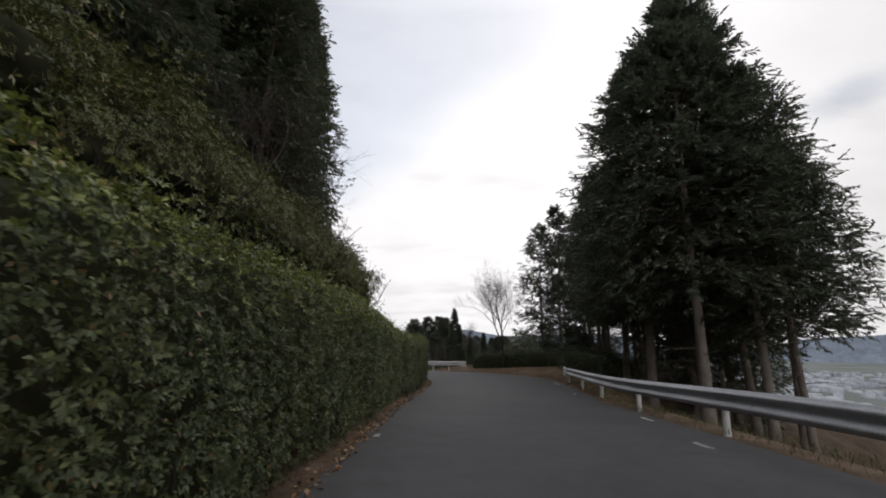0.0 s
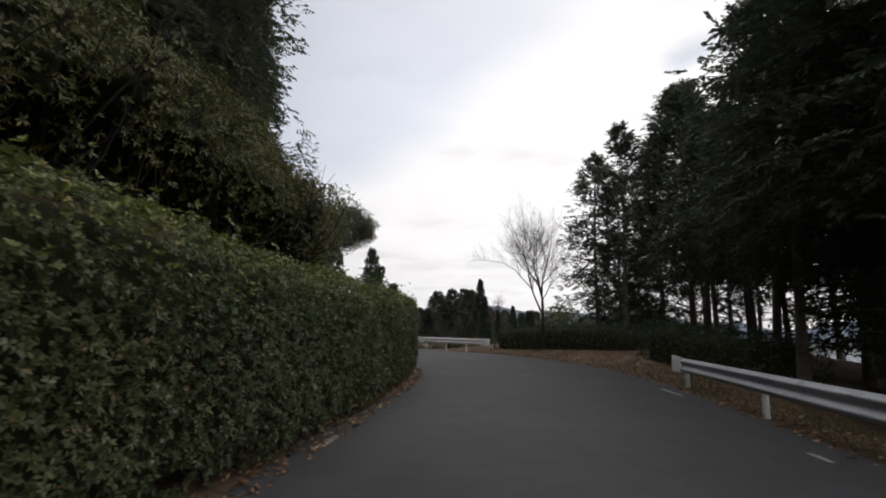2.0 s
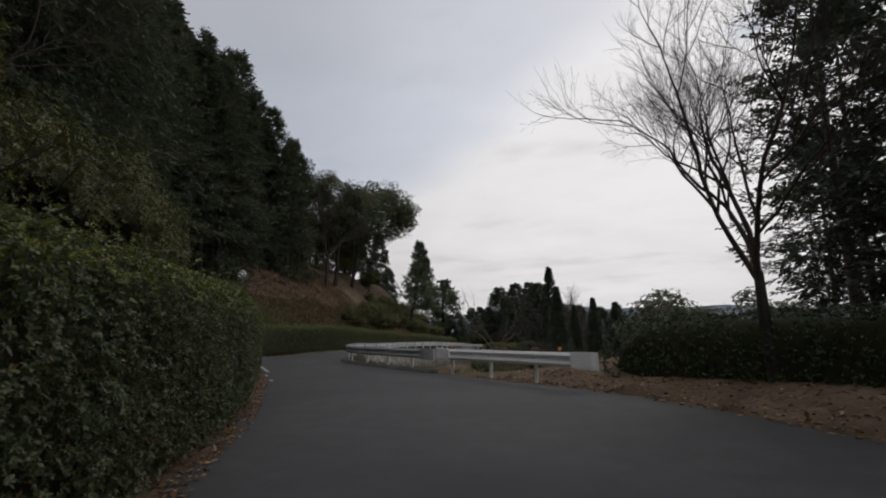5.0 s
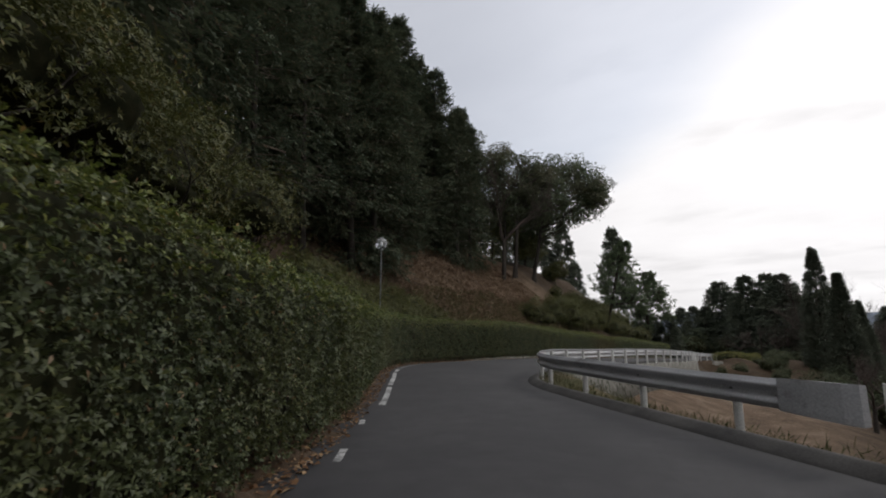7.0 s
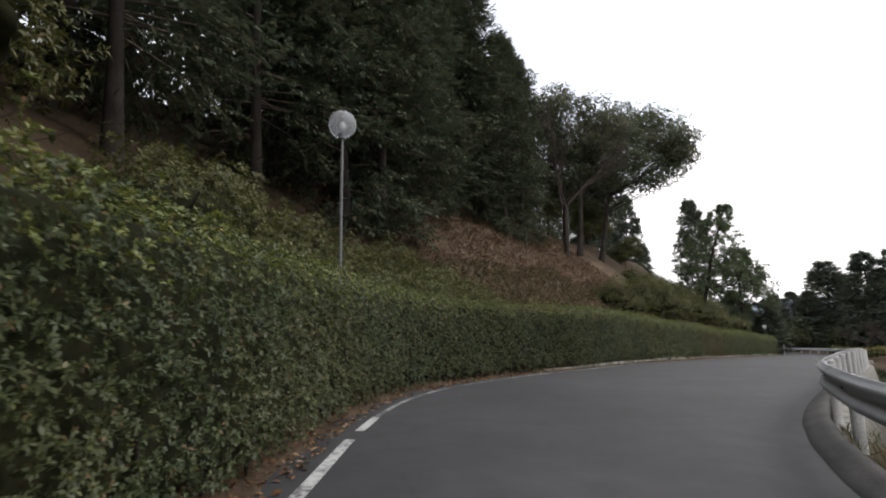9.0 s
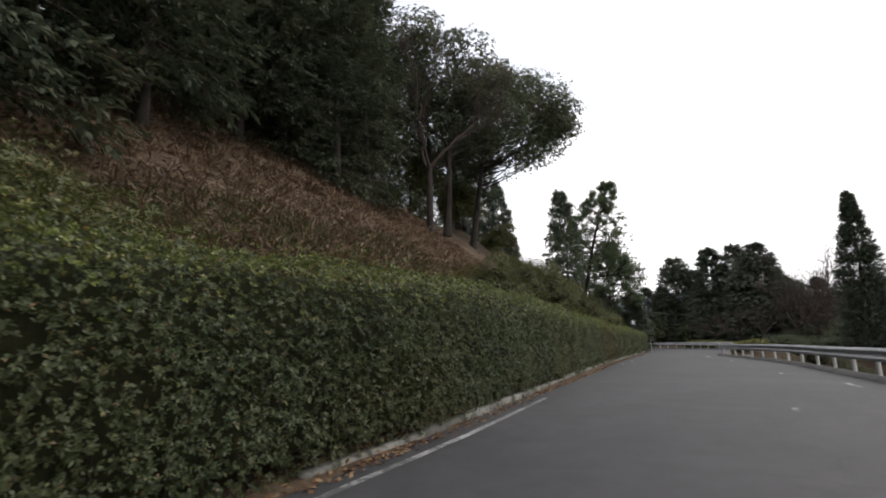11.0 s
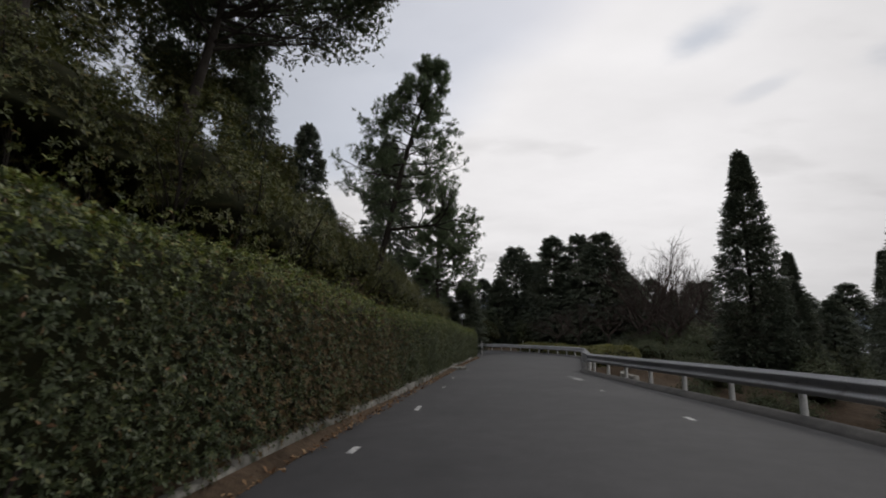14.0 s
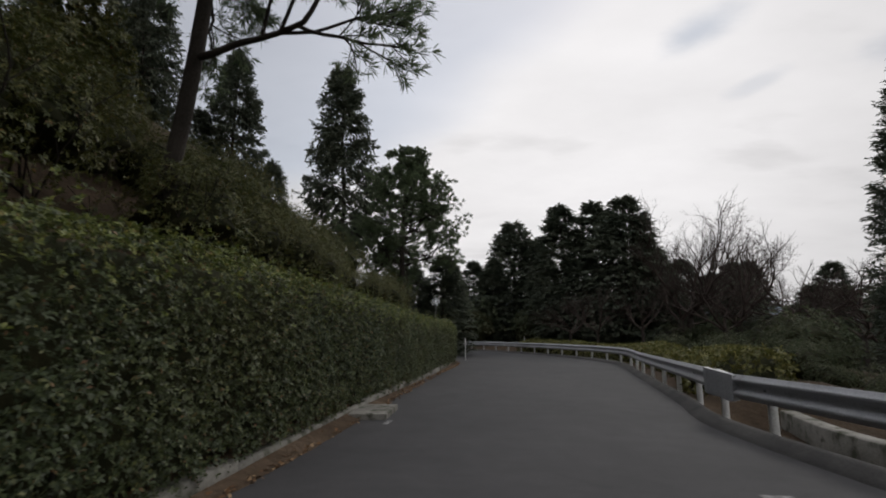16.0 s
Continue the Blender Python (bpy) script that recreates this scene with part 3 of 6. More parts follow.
def ground_z(x, y, detail=True):
    """Height of the ground sheet."""
    x, y = np.atleast_1d(x).astype(float), np.atleast_1d(y).astype(float)
    s, d = sd(np.stack([x, y], 1))
    base = road_z(s)
    over_l, over_r = d - left_d(s), right_d(s) - d
    # the bank: gentle under the hedge, then steep, levelling on top
    foot = np.where(s > S_Y[64.5], 0.22, 0.1)
    bank = foot * ease(over_l, 0.0, 0.4) + 0.84 * np.maximum(over_l - 0.9, 0) - 0.55 * np.maximum(over_l - 15, 0) - 0.27 * np.maximum(over_l - 40, 0)
    steep = np.interp(s, [S_Y[0], S_Y[24], S_Y[30], S_Y[39.5], S_Y[44], S_Y[58.5], S_Y[84], S_Y[116], S_Y[131.5]], [0.62, 0.6, 0.42, 0.40, 0.5, 0.46, 0.40, 0.20, 0.12])
    shelf = np.interp(s, [S_Y[0], S_Y[24] - 2, S_Y[30], S_Y[39.5] - 3, S_Y[39.5] + 3, S_Y[44], S_Y[98], S_Y[116]], [0.6, 0.9, 12, 12, 5, 0.6, 0.7, 9])
    rise = np.interp(s, [S_Y[24] - 2, S_Y[30], S_Y[39.5], S_Y[44]], [0.03, 0.42, 0.42, 0.0])
    depth = np.interp(s, [S_Y[24], S_Y[30], S_Y[44], S_Y[131.5]], [40, 16, 7.5, 4.5])
    fall = steep * np.maximum(over_r - shelf, 0)
    fall = depth * (1 - np.exp(-fall / depth))
    fall = fall + 0.45 * np.maximum(over_r - 42, 0)
    step = 1.4 * ease(s, S_WALL[0] - 1.0, S_WALL[0] + 1.0) * (1 - ease(s, S_WALL[1] - 0.5, S_WALL[1] + 2.5)) 
    fall = fall + step * ease(over_r, -0.05, 0.3) * (1 - 0.7 * ease(over_r, 3.0, 9.0))
    fall = fall + 0.55 * ease(s, S_WING[0] - 0.8, S_WING[0] + 0.2) * (1 - ease(s, S_WING[1], S_WING[1] + 1.0)) * ease(over_r, 0.4, 0.9)
    fall = fall + 1.3 * ease(s, S_WALL[1] - 0.5, S_WALL[1] + 2.0) * (1 - ease(s, S_WING[0] - 1.6, S_WING[0] - 0.6)) * ease(over_r, 0.25, 1.3) * (1 - 0.5 * ease(over_r, 6.0, 12.0))
    z = base + np.where(over_l > 0, bank, 0) - np.where(over_r > 0, fall - rise * ease(over_r, 0.1, 2.6), 0)
    inside = (over_l <= 0.0) & (over_r <= 0.0)
    if detail:
        z = z + lumps(x, y) * ease(np.maximum(over_l - 0.6, over_r - 0.6), 0, 2.5)
    z = np.where(inside, z - 0.06, z)
    z = np.where(over_r > 0, z - 0.06 * (1 - ease(over_r, 0, 0.3)), z)
    return np.maximum(z, -85 - 0.004 * np.hypot(x, y))


def gz(x, y):
    return float(ground_z(x, y)[0])


# ---- ground ----
far = np.array([60, 75, 95, 125, 170, 240, 340, 500, 750, 1100, 1600, 2300, 3300, 4800.0])
xs = np.concatenate([-far[::-1] - 10, np.arange(-66, 46, 0.7), far - 10])
ys = np.concatenate([-far[::-1] + 35, np.arange(-22, 165, 0.7), far + 120])
gx, gy = np.meshgrid(xs, ys, indexing="ij")
hz = ground_z(gx.ravel(), gy.ravel())
i, j = np.meshgrid(np.arange(len(xs) - 1), np.arange(len(ys) - 1), indexing="ij")
c = len(ys)
quads = np.stack([i * c + j, (i + 1) * c + j, (i + 1) * c + j + 1, i * c + j + 1], -1).reshape(-1, 4)
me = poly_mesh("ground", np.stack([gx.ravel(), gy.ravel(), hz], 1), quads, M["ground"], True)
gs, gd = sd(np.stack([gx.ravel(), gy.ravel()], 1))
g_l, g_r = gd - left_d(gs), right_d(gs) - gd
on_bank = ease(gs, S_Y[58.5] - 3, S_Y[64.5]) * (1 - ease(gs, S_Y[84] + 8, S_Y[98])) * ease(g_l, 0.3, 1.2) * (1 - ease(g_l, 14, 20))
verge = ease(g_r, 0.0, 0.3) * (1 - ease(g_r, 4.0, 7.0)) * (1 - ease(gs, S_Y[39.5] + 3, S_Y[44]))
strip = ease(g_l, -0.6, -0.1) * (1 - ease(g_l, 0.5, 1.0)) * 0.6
# the valley zone brings in the haze-grey tone with distance
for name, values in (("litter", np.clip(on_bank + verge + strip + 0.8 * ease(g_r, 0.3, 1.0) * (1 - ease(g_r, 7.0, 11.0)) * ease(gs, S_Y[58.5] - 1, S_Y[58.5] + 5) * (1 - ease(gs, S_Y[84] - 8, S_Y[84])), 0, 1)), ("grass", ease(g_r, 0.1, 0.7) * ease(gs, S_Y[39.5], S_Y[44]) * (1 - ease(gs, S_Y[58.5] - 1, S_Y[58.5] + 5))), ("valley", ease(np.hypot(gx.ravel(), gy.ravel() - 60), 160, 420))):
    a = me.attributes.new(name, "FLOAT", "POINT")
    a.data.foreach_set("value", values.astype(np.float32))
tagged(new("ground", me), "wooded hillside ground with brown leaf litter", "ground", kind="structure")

# ---- road ----
rs_ = np.arange(2, line_s[-1] - 8, 0.5)
cols = np.linspace(0, 1, 9)
wl_, wr_ = left_d(rs_) + 0.12, right_d(rs_)
grid = []
for u in cols:
    d = wl_ + (wr_ - wl_) * u
    p = spot(rs_, d)
    grid.append(np.column_stack([p, road_z(rs_) + 0.03 * (1 - (2 * u - 1) ** 2)]))
v = np.stack(grid, 1).reshape(-1, 3)
i, j = np.meshgrid(np.arange(len(rs_) - 1), np.arange(8), indexing="ij")
q = np.stack([i * 9 + j, i * 9 + j + 1, (i + 1) * 9 + j + 1, (i + 1) * 9 + j], -1).reshape(-1, 4)[:, ::-1]
road = tagged(new("road", poly_mesh("road", v, q, M["asphalt"], True)), "narrow worn grey asphalt lane on a hillside", "road", kind="structure")


def road_top(s, d):
    w = (left_d(s) + 0.12, right_d(s))
    u = (d - w[0]) / (w[1] - w[0])
    return road_z(s) + 0.03 * (1 - (2 * u - 1) ** 2)


def mark(name, s0, s1, d0, d1, width, label, mat="paint"):
    """A strip of worn paint on the road."""
    ss = np.linspace(s0, s1, max(2, int(abs(s1 - s0) / 0.4) + 1))
    d = np.linspace(d0, d1, len(ss))
    a, b_ = spot(ss, d + width / 2), spot(ss, d - width / 2)
    top = np.array([float(road_top(x, y)) for x, y in zip(ss, d)]) + 0.006
    vv = np.stack([np.column_stack([a, top]), np.column_stack([b_, top])], 1).reshape(-1, 3)
    k = np.arange(len(ss) - 1)
    qq = np.stack([2 * k, 2 * k + 1, 2 * k + 3, 2 * k + 2], -1)[:, ::-1]
    return tagged(new(name, poly_mesh(name, vv, qq, M[mat])), label, "road marking", kind="structure")


s0 = s_of(-10.2, 45.6)
ss = np.arange(s0, s_of(-15.6, 52.6), 0.4)
for k in range(len(ss) - 1):
    if k % 9 == 8:
        continue
    mark("edge_line", ss[k], ss[k + 1] + 0.01, left_d(ss[k]) - 0.42, left_d(ss[k + 1]) - 0.42, 0.13, "broken white edge line worn thin")
ss = np.arange(s_of(-15.6, 52.6), s_of(-16.2, 69), 1.2)
for k in range(len(ss) - 1):
    mark("edge_line", ss[k], ss[k + 1], left_d(ss[k]) - 0.42, left_d(ss[k + 1]) - 0.42, 0.10, "faint remains of a white edge line", "faint_paint")
for x, y, length in ((-1.0, 13.4, 0.5), (-0.9, 17.5, 0.9), (-1.0, 8.2, 0.4), (3.75, 7.4, 0.7), (4.3, 10.6, 0.9), (4.72, 17.7, 0.6), (5.42, 23.5, 1.7), (-8.1, 42.6, 0.9), (-9.3, 44.2, 0.6),
                     (-12.5, 67.4, 0.45), (-11.4, 90.4, 0.5), (-15.7, 86.7, 0.9), (-15.6, 94.2, 0.6), (-15.95, 83.2, 0.5), (-11.0, 86.0, 0.5),
                     (-10.9, 76.3, 0.6), (-15.3, 98.8, 0.5), (-15.6, 90.9, 0.6), (-10.4, 72.0, 1.6)):
    s, d = sd([(x, y)])
    mark("lane_mark", s[0] - length * 0.35, s[0] + length * 0.35, d[0], d[0], 0.09, "short remnant of worn white paint")


def ribbon(name, s_values, offset, profile, mat, label, category, parent=None):
    """A closed profile (outwards, up) swept along one edge of the road."""
    n = len(profile)
    rows = []
    for o, h in profile:
        p = spot(s_values, offset(s_values, o))
        rows.append(np.column_stack([p, road_z(s_values) + h]))
    vv = np.stack(rows, 1).reshape(-1, 3)
    i, j = np.meshgrid(np.arange(len(s_values) - 1), np.arange(n), indexing="ij")
    k = (j + 1) % n
    qq = np.stack([i * n + j, i * n + k, (i + 1) * n + k, (i + 1) * n + j], -1).reshape(-1, 4)
    me = poly_mesh(name, vv, qq, mat)
    caps = bmesh.new()
    caps.from_mesh(me)
    bmesh.ops.holes_fill(caps, edges=[e for e in caps.edges if e.is_boundary], sides=0)
    bmesh.ops.recalc_face_normals(caps, faces=caps.faces[:])
    caps.to_mesh(me)
    caps.free()
    if parent:
        return mesh_part(name, me, parent)
    return tagged(new(name, me), label, category, kind="structure")


ribbon("kerb_right", np.arange(s_of(-3.2, 44.6), s_of(-16.4, 136.7), 0.5), lambda s, o: right_d(s) - o, [(-0.12, -0.1), (-0.09, 0.012), (0.0, 0.055), (0.07, 0.10), (0.12, 0.118), (0.19, 0.12), (0.215, 0.10), (0.22, -0.3)],
       M["kerb"], "dark rounded asphalt kerb along the lane", "kerb")
kerb = thing("kerb_left", "weathered mossy concrete kerb under the hedge", "kerb", kind="structure")
s = s_of(-17.3, 62)
while s < s_of(-15.4, 115.5):
    h = (0.16 + 0.04 * math.sin(s * 0.7)) * float(0.55 + 0.45 * ease(s, s_of(-17.0, 66), s_of(-16.8, 73)))
    ribbon("kerb_block", np.array([s, s + 0.66, s + 1.33, s + 1.985]), lambda q, o: left_d(q) + 0.05 - o, [(0.0, -0.2), (0.0, h - 0.02), (-0.02, h), (-0.15, h), (-0.17, h - 0.02), (-0.17, -0.2)], M["concrete"], "", "", kerb)
    s += 2.0
slab = thing("drain_cover", "pale concrete drain cover slab beside the kerb", "drain cover", kind="structure")
sp, dp = sd([(-15.72, 99.6)])
p = spot(sp, dp)[0]
slab.matrix_basis = pose(p[0], p[1], road_z(sp[0]) + 0.05, -3, 0, 1)
part("slab", bm_box(0.66, 1.15, 0.12, (0, 0, -0.01), 0.012), M["concrete"], slab)
sp, dp = sd([(-11.3, 94.7)])
mark("lane_mark", sp[0] - 0.95, sp[0] + 0.95, dp[0] - 0.04, dp[0] + 0.04, 0.26, "broad pale strip of worn white paint", "faint_paint")

# retaining walls that carry the outer edge of the lane
for span_, inner, low, top_, label in ((S_WALL, 0.24, -1.9, -0.03, "grey stained concrete retaining wall under the guardrail"), (S_WING, 1.7, -1.4, -0.06, "short weathered concrete retaining wall beside the kerb")):
    wall_s = np.arange(span_[0], span_[1], 0.5)
    ribbon("retaining_wall", wall_s, lambda q, o: right_d(q) - o, [(inner, low), (inner, top_), (inner + 0.02, top_ + 0.02), (inner + 0.26, top_ + 0.02), (inner + 0.28, top_), (inner + 0.62 if low < -1.5 else inner + 0.34, low)], M["concrete"], label, "retaining wall")

# ---- guardrails ----
BEAM = [(0.0, 0.0), (0.0, -0.022), (0.058, -0.052), (0.066, -0.075), (0.058, -0.102), (0.004, -0.140), (0.0, -0.165), (0.0, -0.185), (0.004, -0.210), (0.058, -0.248), (0.066, -0.275), (0.058, -0.298), (0.0, -0.328), (0.0, -0.35)]


def line_at(pts, step):
    p = smooth_line([(x, y) for x, y in pts], 0.05)
    s = np.arange(len(p)) * 0.05
    t = unit(np.gradient(p, axis=0))
    return p, t, s


def guardrail(pts, height, mat, label, first_end, last_end, gap=2.0, span=4.0, plate=0.42, white=False, tail=0.4):
    """W-shaped beams lapped on round posts; ends closed by a plain flared plate."""
    rail = thing("guardrail", label, "guardrail")
    p, t, s = line_at(pts, 0.05)
    n = np.stack([-t[:, 1], t[:, 0]], 1)  # towards the lane, on the left
    if (sd([p[len(p) // 2] + n[len(p) // 2] * 0.5])[1] < sd([p[len(p) // 2]])[1])[0]:
        n = -n
    ps, pd = sd(p)
    z = road_z(ps)
    total = s[-1]
    back = [(o - 0.007, h) for o, h in BEAM[::-1]]
    prof = BEAM + back
    k, q = 0.0, 0
    while k < total - 0.4:
        seg = np.linspace(k, min(k + span + 0.16, total), 9)
        lift = 0.0015 * (q % 2)
        idx = np.clip((seg / 0.05).astype(int), 0, len(p) - 1)
        rows = []
        for o, h in prof:
            rows.append(np.column_stack([p[idx] + n[idx] * (o + 0.075 + lift * 3), z[idx] + height + h]))
        vv = np.stack(rows, 1).reshape(-1, 3)
        m_ = len(prof)
        i, j = np.meshgrid(np.arange(len(seg) - 1), np.arange(m_), indexing="ij")
        jj = (j + 1) % m_
        qq = np.stack([i * m_ + j, i * m_ + jj, (i + 1) * m_ + jj, (i + 1) * m_ + j], -1).reshape(-1, 4)
        mesh_part("beam", poly_mesh("beam", vv, qq, mat), rail)
        k += span
        q += 1
    post_me = bm_rod(0.057, 0.057, -0.5, height - 0.06, 14, 0.012)
    pm = bpy.data.meshes.new("post")
    post_me.to_mesh(pm)
    post_me.free()
    pm.materials.append(M["post"])
    bolt_bm = bm_rod(0.018, 0.014, 0, 0.02, 8)
    bolt_me = bpy.data.meshes.new("bolt")
    bolt_bm.to_mesh(bolt_me)
    bolt_bm.free()
    bolt_me.materials.append(M["lamp_pole"])
    k = (total - tail) % gap
    while k < total:
        i = min(int(k / 0.05), len(p) - 1)
        ob = mesh_part("post", pm, rail)
        ob.matrix_basis = pose(p[i][0], p[i][1], z[i] + 0.02, rng.normal(0, 0.6), rng.normal(0, 0.6), 0)
        a = math.degrees(math.atan2(n[i][1], n[i][0]))
        bolt = mesh_part("bolt", bolt_me, ob)
        bolt.matrix_basis = ob.matrix_basis.inverted() @ pose(p[i][0] + n[i][0] * 0.072, p[i][1] + n[i][1] * 0.072, z[i] + height - 0.175, 0, 90, a)
        k += gap
    for use, i, way in ((first_end, 0, -1), (last_end, len(p) - 1, 1)):
        if not use:
            continue
        f = t[i] * way
        bm = bmesh.new()
        rows = []
        for u, grow, bow in ((-0.35, 0.0, 0.0), (0.0, 0.012, 0.0), (plate * 0.72, 0.018, 0.005), (plate, 0.02, -0.03)):
            c0 = p[i] + f * u
            for o, h in ((0.145 + bow, 0.012 + grow), (0.15 + bow, -0.03), (0.15 + bow, -0.32), (0.145 + bow, -0.362 - grow), (0.06 + bow, -0.355 - grow), (0.06 + bow, 0.005 + grow)):
                rows.append(bm.verts.new((c0[0] + n[i][0] * o, c0[1] + n[i][1] * o, z[i] + height + h)))
        for a in range(3):
            for b2 in range(6):
                bm.faces.new([rows[a * 6 + b2], rows[a * 6 + (b2 + 1) % 6], rows[a * 6 + 6 + (b2 + 1) % 6], rows[a * 6 + 6 + b2]])
        bm.faces.new(rows[:6])
        bm.faces.new(rows[-6:][::-1])
        bmesh.ops.recalc_face_normals(bm, faces=bm.faces[:])
        part("end_plate", bm, M["white_steel"] if white else M["steel"], rail, "plain flared white end plate" if white else "plain flared grey end plate")
    return rail


guardrail(RAIL_A, 0.74, M["steel"], "grey weathered steel guardrail on white round posts", False, True, gap=4.0, white=True)
guardrail(RAIL_B, 0.82, M["white_steel"], "short white steel guardrail with flared ends", True, True, white=True)
guardrail(RAIL_BEND, 0.80, M["steel"], "grey steel guardrail round the inside bend", True, True, plate=0.55, tail=1.0)
guardrail(RAIL_C, 0.80, M["steel"], "grey steel guardrail on the outer bend", True, False)


# ---- hedges ----
def hedge_shell(s0, s1, thick, height_fn, r, front_n, top_n):
    """Points over the front and the top of a clipped hedge: along, up, inwards, and whether on the front."""
    n1, n2 = int((s1 - s0) * 2.1 * front_n), int((s1 - s0) * thick * top_n)
    s = r.uniform(s0, s1, n1 + n2)
    front = np.arange(n1 + n2) < n1
    H = height_fn(s)
    u = r.random(n1 + n2)
    h = np.where(front, u * H, H)
    o = np.where(front, 0.0, u * thick)
    lump = np.sin(s * 1.9 + h * 2.1) * 0.5 + np.sin(s * 4.7 - h * 3.3 + 1.0) * 0.3 + np.sin(s * 0.63 + 2.0) * 0.6 + np.sin(s * 9.1 + h * 7.7) * 0.25
    shoulder = np.clip(1 - (H - h) / 0.2, 0, 1) ** 2
    o = o + np.where(front, -lump * 0.06 + shoulder * 0.13 + 0.10 * np.clip(1 - h / 0.5, 0, 1), 0) + r.normal(0, 0.035, n1 + n2) + np.where(front & (r.random(n1 + n2) < 0.4), r.uniform(0.03, 0.13, n1 + n2), 0)
    h = h + np.where(front, 0, lump * 0.05 - 0.10 * np.clip(1 - o / 0.18, 0, 1) ** 2 + np.abs(r.normal(0, 0.035, n1 + n2)))
    h = h + np.where((h > H - 0.16) & (r.random(n1 + n2) < 0.16), r.exponential(0.07, n1 + n2), 0)
    keep = (h > 0.14 * r.uniform(0.2, 1.8, n1 + n2)) & (np.sin(s * 3.1 + h * 5) + np.sin(s * 7.3 - h * 4.1) > -1.93)
    return s[keep], h[keep], o[keep], front[keep], H[keep]


def roadside_hedge(name, label, s0, s1, thick, height_fn, r, per_m2, leaf, mat):
    hedge = thing(name, label, "hedge")
    s, h, o, front, H = hedge_shell(s0, s1, thick, height_fn, r, *per_m2)
    p = spot(s, left_d(s) + 0.02 + o)
    n2 = unit(np.stack([np.interp(s, line_s, line_n[:, k]) for k in range(2)], 1))
    nr = np.column_stack([-n2 * np.where(front, 1.0, 0.2)[:, None], np.where(front, 0.6, 1.0)])
    nr = unit(nr + r.normal(0, 0.5, nr.shape))
    base = np.column_stack([p, road_z(s) + h])
    fresh = (h > H * 0.84 + r.normal(0, 0.16, len(h))) & (r.random(len(h)) < 0.65)
    dry = ~fresh & (np.abs(s - S_DRY) < 3.6 + r.normal(0, 0.9, len(s))) & (r.random(len(s)) < 0.5)
    mesh_part("withered_foliage", soup("withered_foliage", whorls(base[dry], nr[dry], *leaf, r, (-0.3, 0.7)), M["dry_hedge"]), hedge, "brown withered leaves", "stuff")
    fresh_or_dry = fresh | dry
    mesh_part("foliage", soup("foliage", whorls(base[~fresh_or_dry], nr[~fresh_or_dry], *leaf, r, (-0.1, 0.95)), mat), hedge, kind="stuff")
    mesh_part("young_shoot", soup("young_shoot", whorls(base[fresh], unit(nr[fresh] + [0, 0, 0.5]), *leaf, r, (0.2, 0.85)), M["young"]), hedge, "yellow-green young shoots", "stuff")
    # dark sheet behind the leaves, so gaps read as deep shade
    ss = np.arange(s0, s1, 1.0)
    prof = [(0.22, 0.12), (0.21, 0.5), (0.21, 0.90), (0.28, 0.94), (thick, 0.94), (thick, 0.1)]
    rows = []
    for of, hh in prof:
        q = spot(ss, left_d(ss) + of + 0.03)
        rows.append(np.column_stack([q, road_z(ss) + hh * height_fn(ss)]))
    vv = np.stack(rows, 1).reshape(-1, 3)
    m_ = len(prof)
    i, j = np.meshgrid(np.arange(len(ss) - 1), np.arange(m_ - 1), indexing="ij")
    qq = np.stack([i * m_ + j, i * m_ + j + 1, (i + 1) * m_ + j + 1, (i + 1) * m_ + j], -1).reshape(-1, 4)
    mesh_part("core", poly_mesh("core", vv, qq, M["hedge_core"]), hedge, "dark sheet for the shade inside the hedge")
    # stems at the foot
    pieces = []
    for s_ in np.arange(s0, s1, 0.35):
        s_ = s_ + r.uniform(-0.15, 0.15)
        c0 = spot(s_, left_d(s_) + r.uniform(0.2, 0.4))[0]
        zz = float(road_z(s_))
        lean = r.normal(0, 0.12, 2)
        pieces.append(tube([(c0[0], c0[1], zz - 0.1), (c0[0] + lean[0] * 0.5, c0[1] + lean[1] * 0.5, zz + 0.3), (c0[0] + lean[0], c0[1] + lean[1], zz + 0.7)], [0.022, 0.016, 0.01], 5))
    mesh_part("stem", poly_mesh("stem", *join(pieces), M["dark_bark"]), hedge, kind="stuff")
    return hedge


S_DRY = s_of(-13, 85.6)
S_START, S_END = s_of(1.6, -9), s_of(-11.8, 117)


def hedge_height(s):
    return 2.1 + 0.06 * np.sin(s * 0.41) + 0.05 * np.sin(s * 0.17 + 1) - 0.2 * ease(s, S_Y[98], S_Y[116]) + 0.09 * ease(s, S_Y[58.5] - 8, S_Y[58.5] - 4) * (1 - ease(s, S_Y[58.5], S_Y[58.5] + 4))


rh = np.random.default_rng(11)
roadside_hedge("hedge", "tall clipped evergreen hedge with glossy green leaves", S_START, S_END, 1.15, hedge_height, rh, (540, 260), (6, 0.048, 0.0205), M["hedge"])


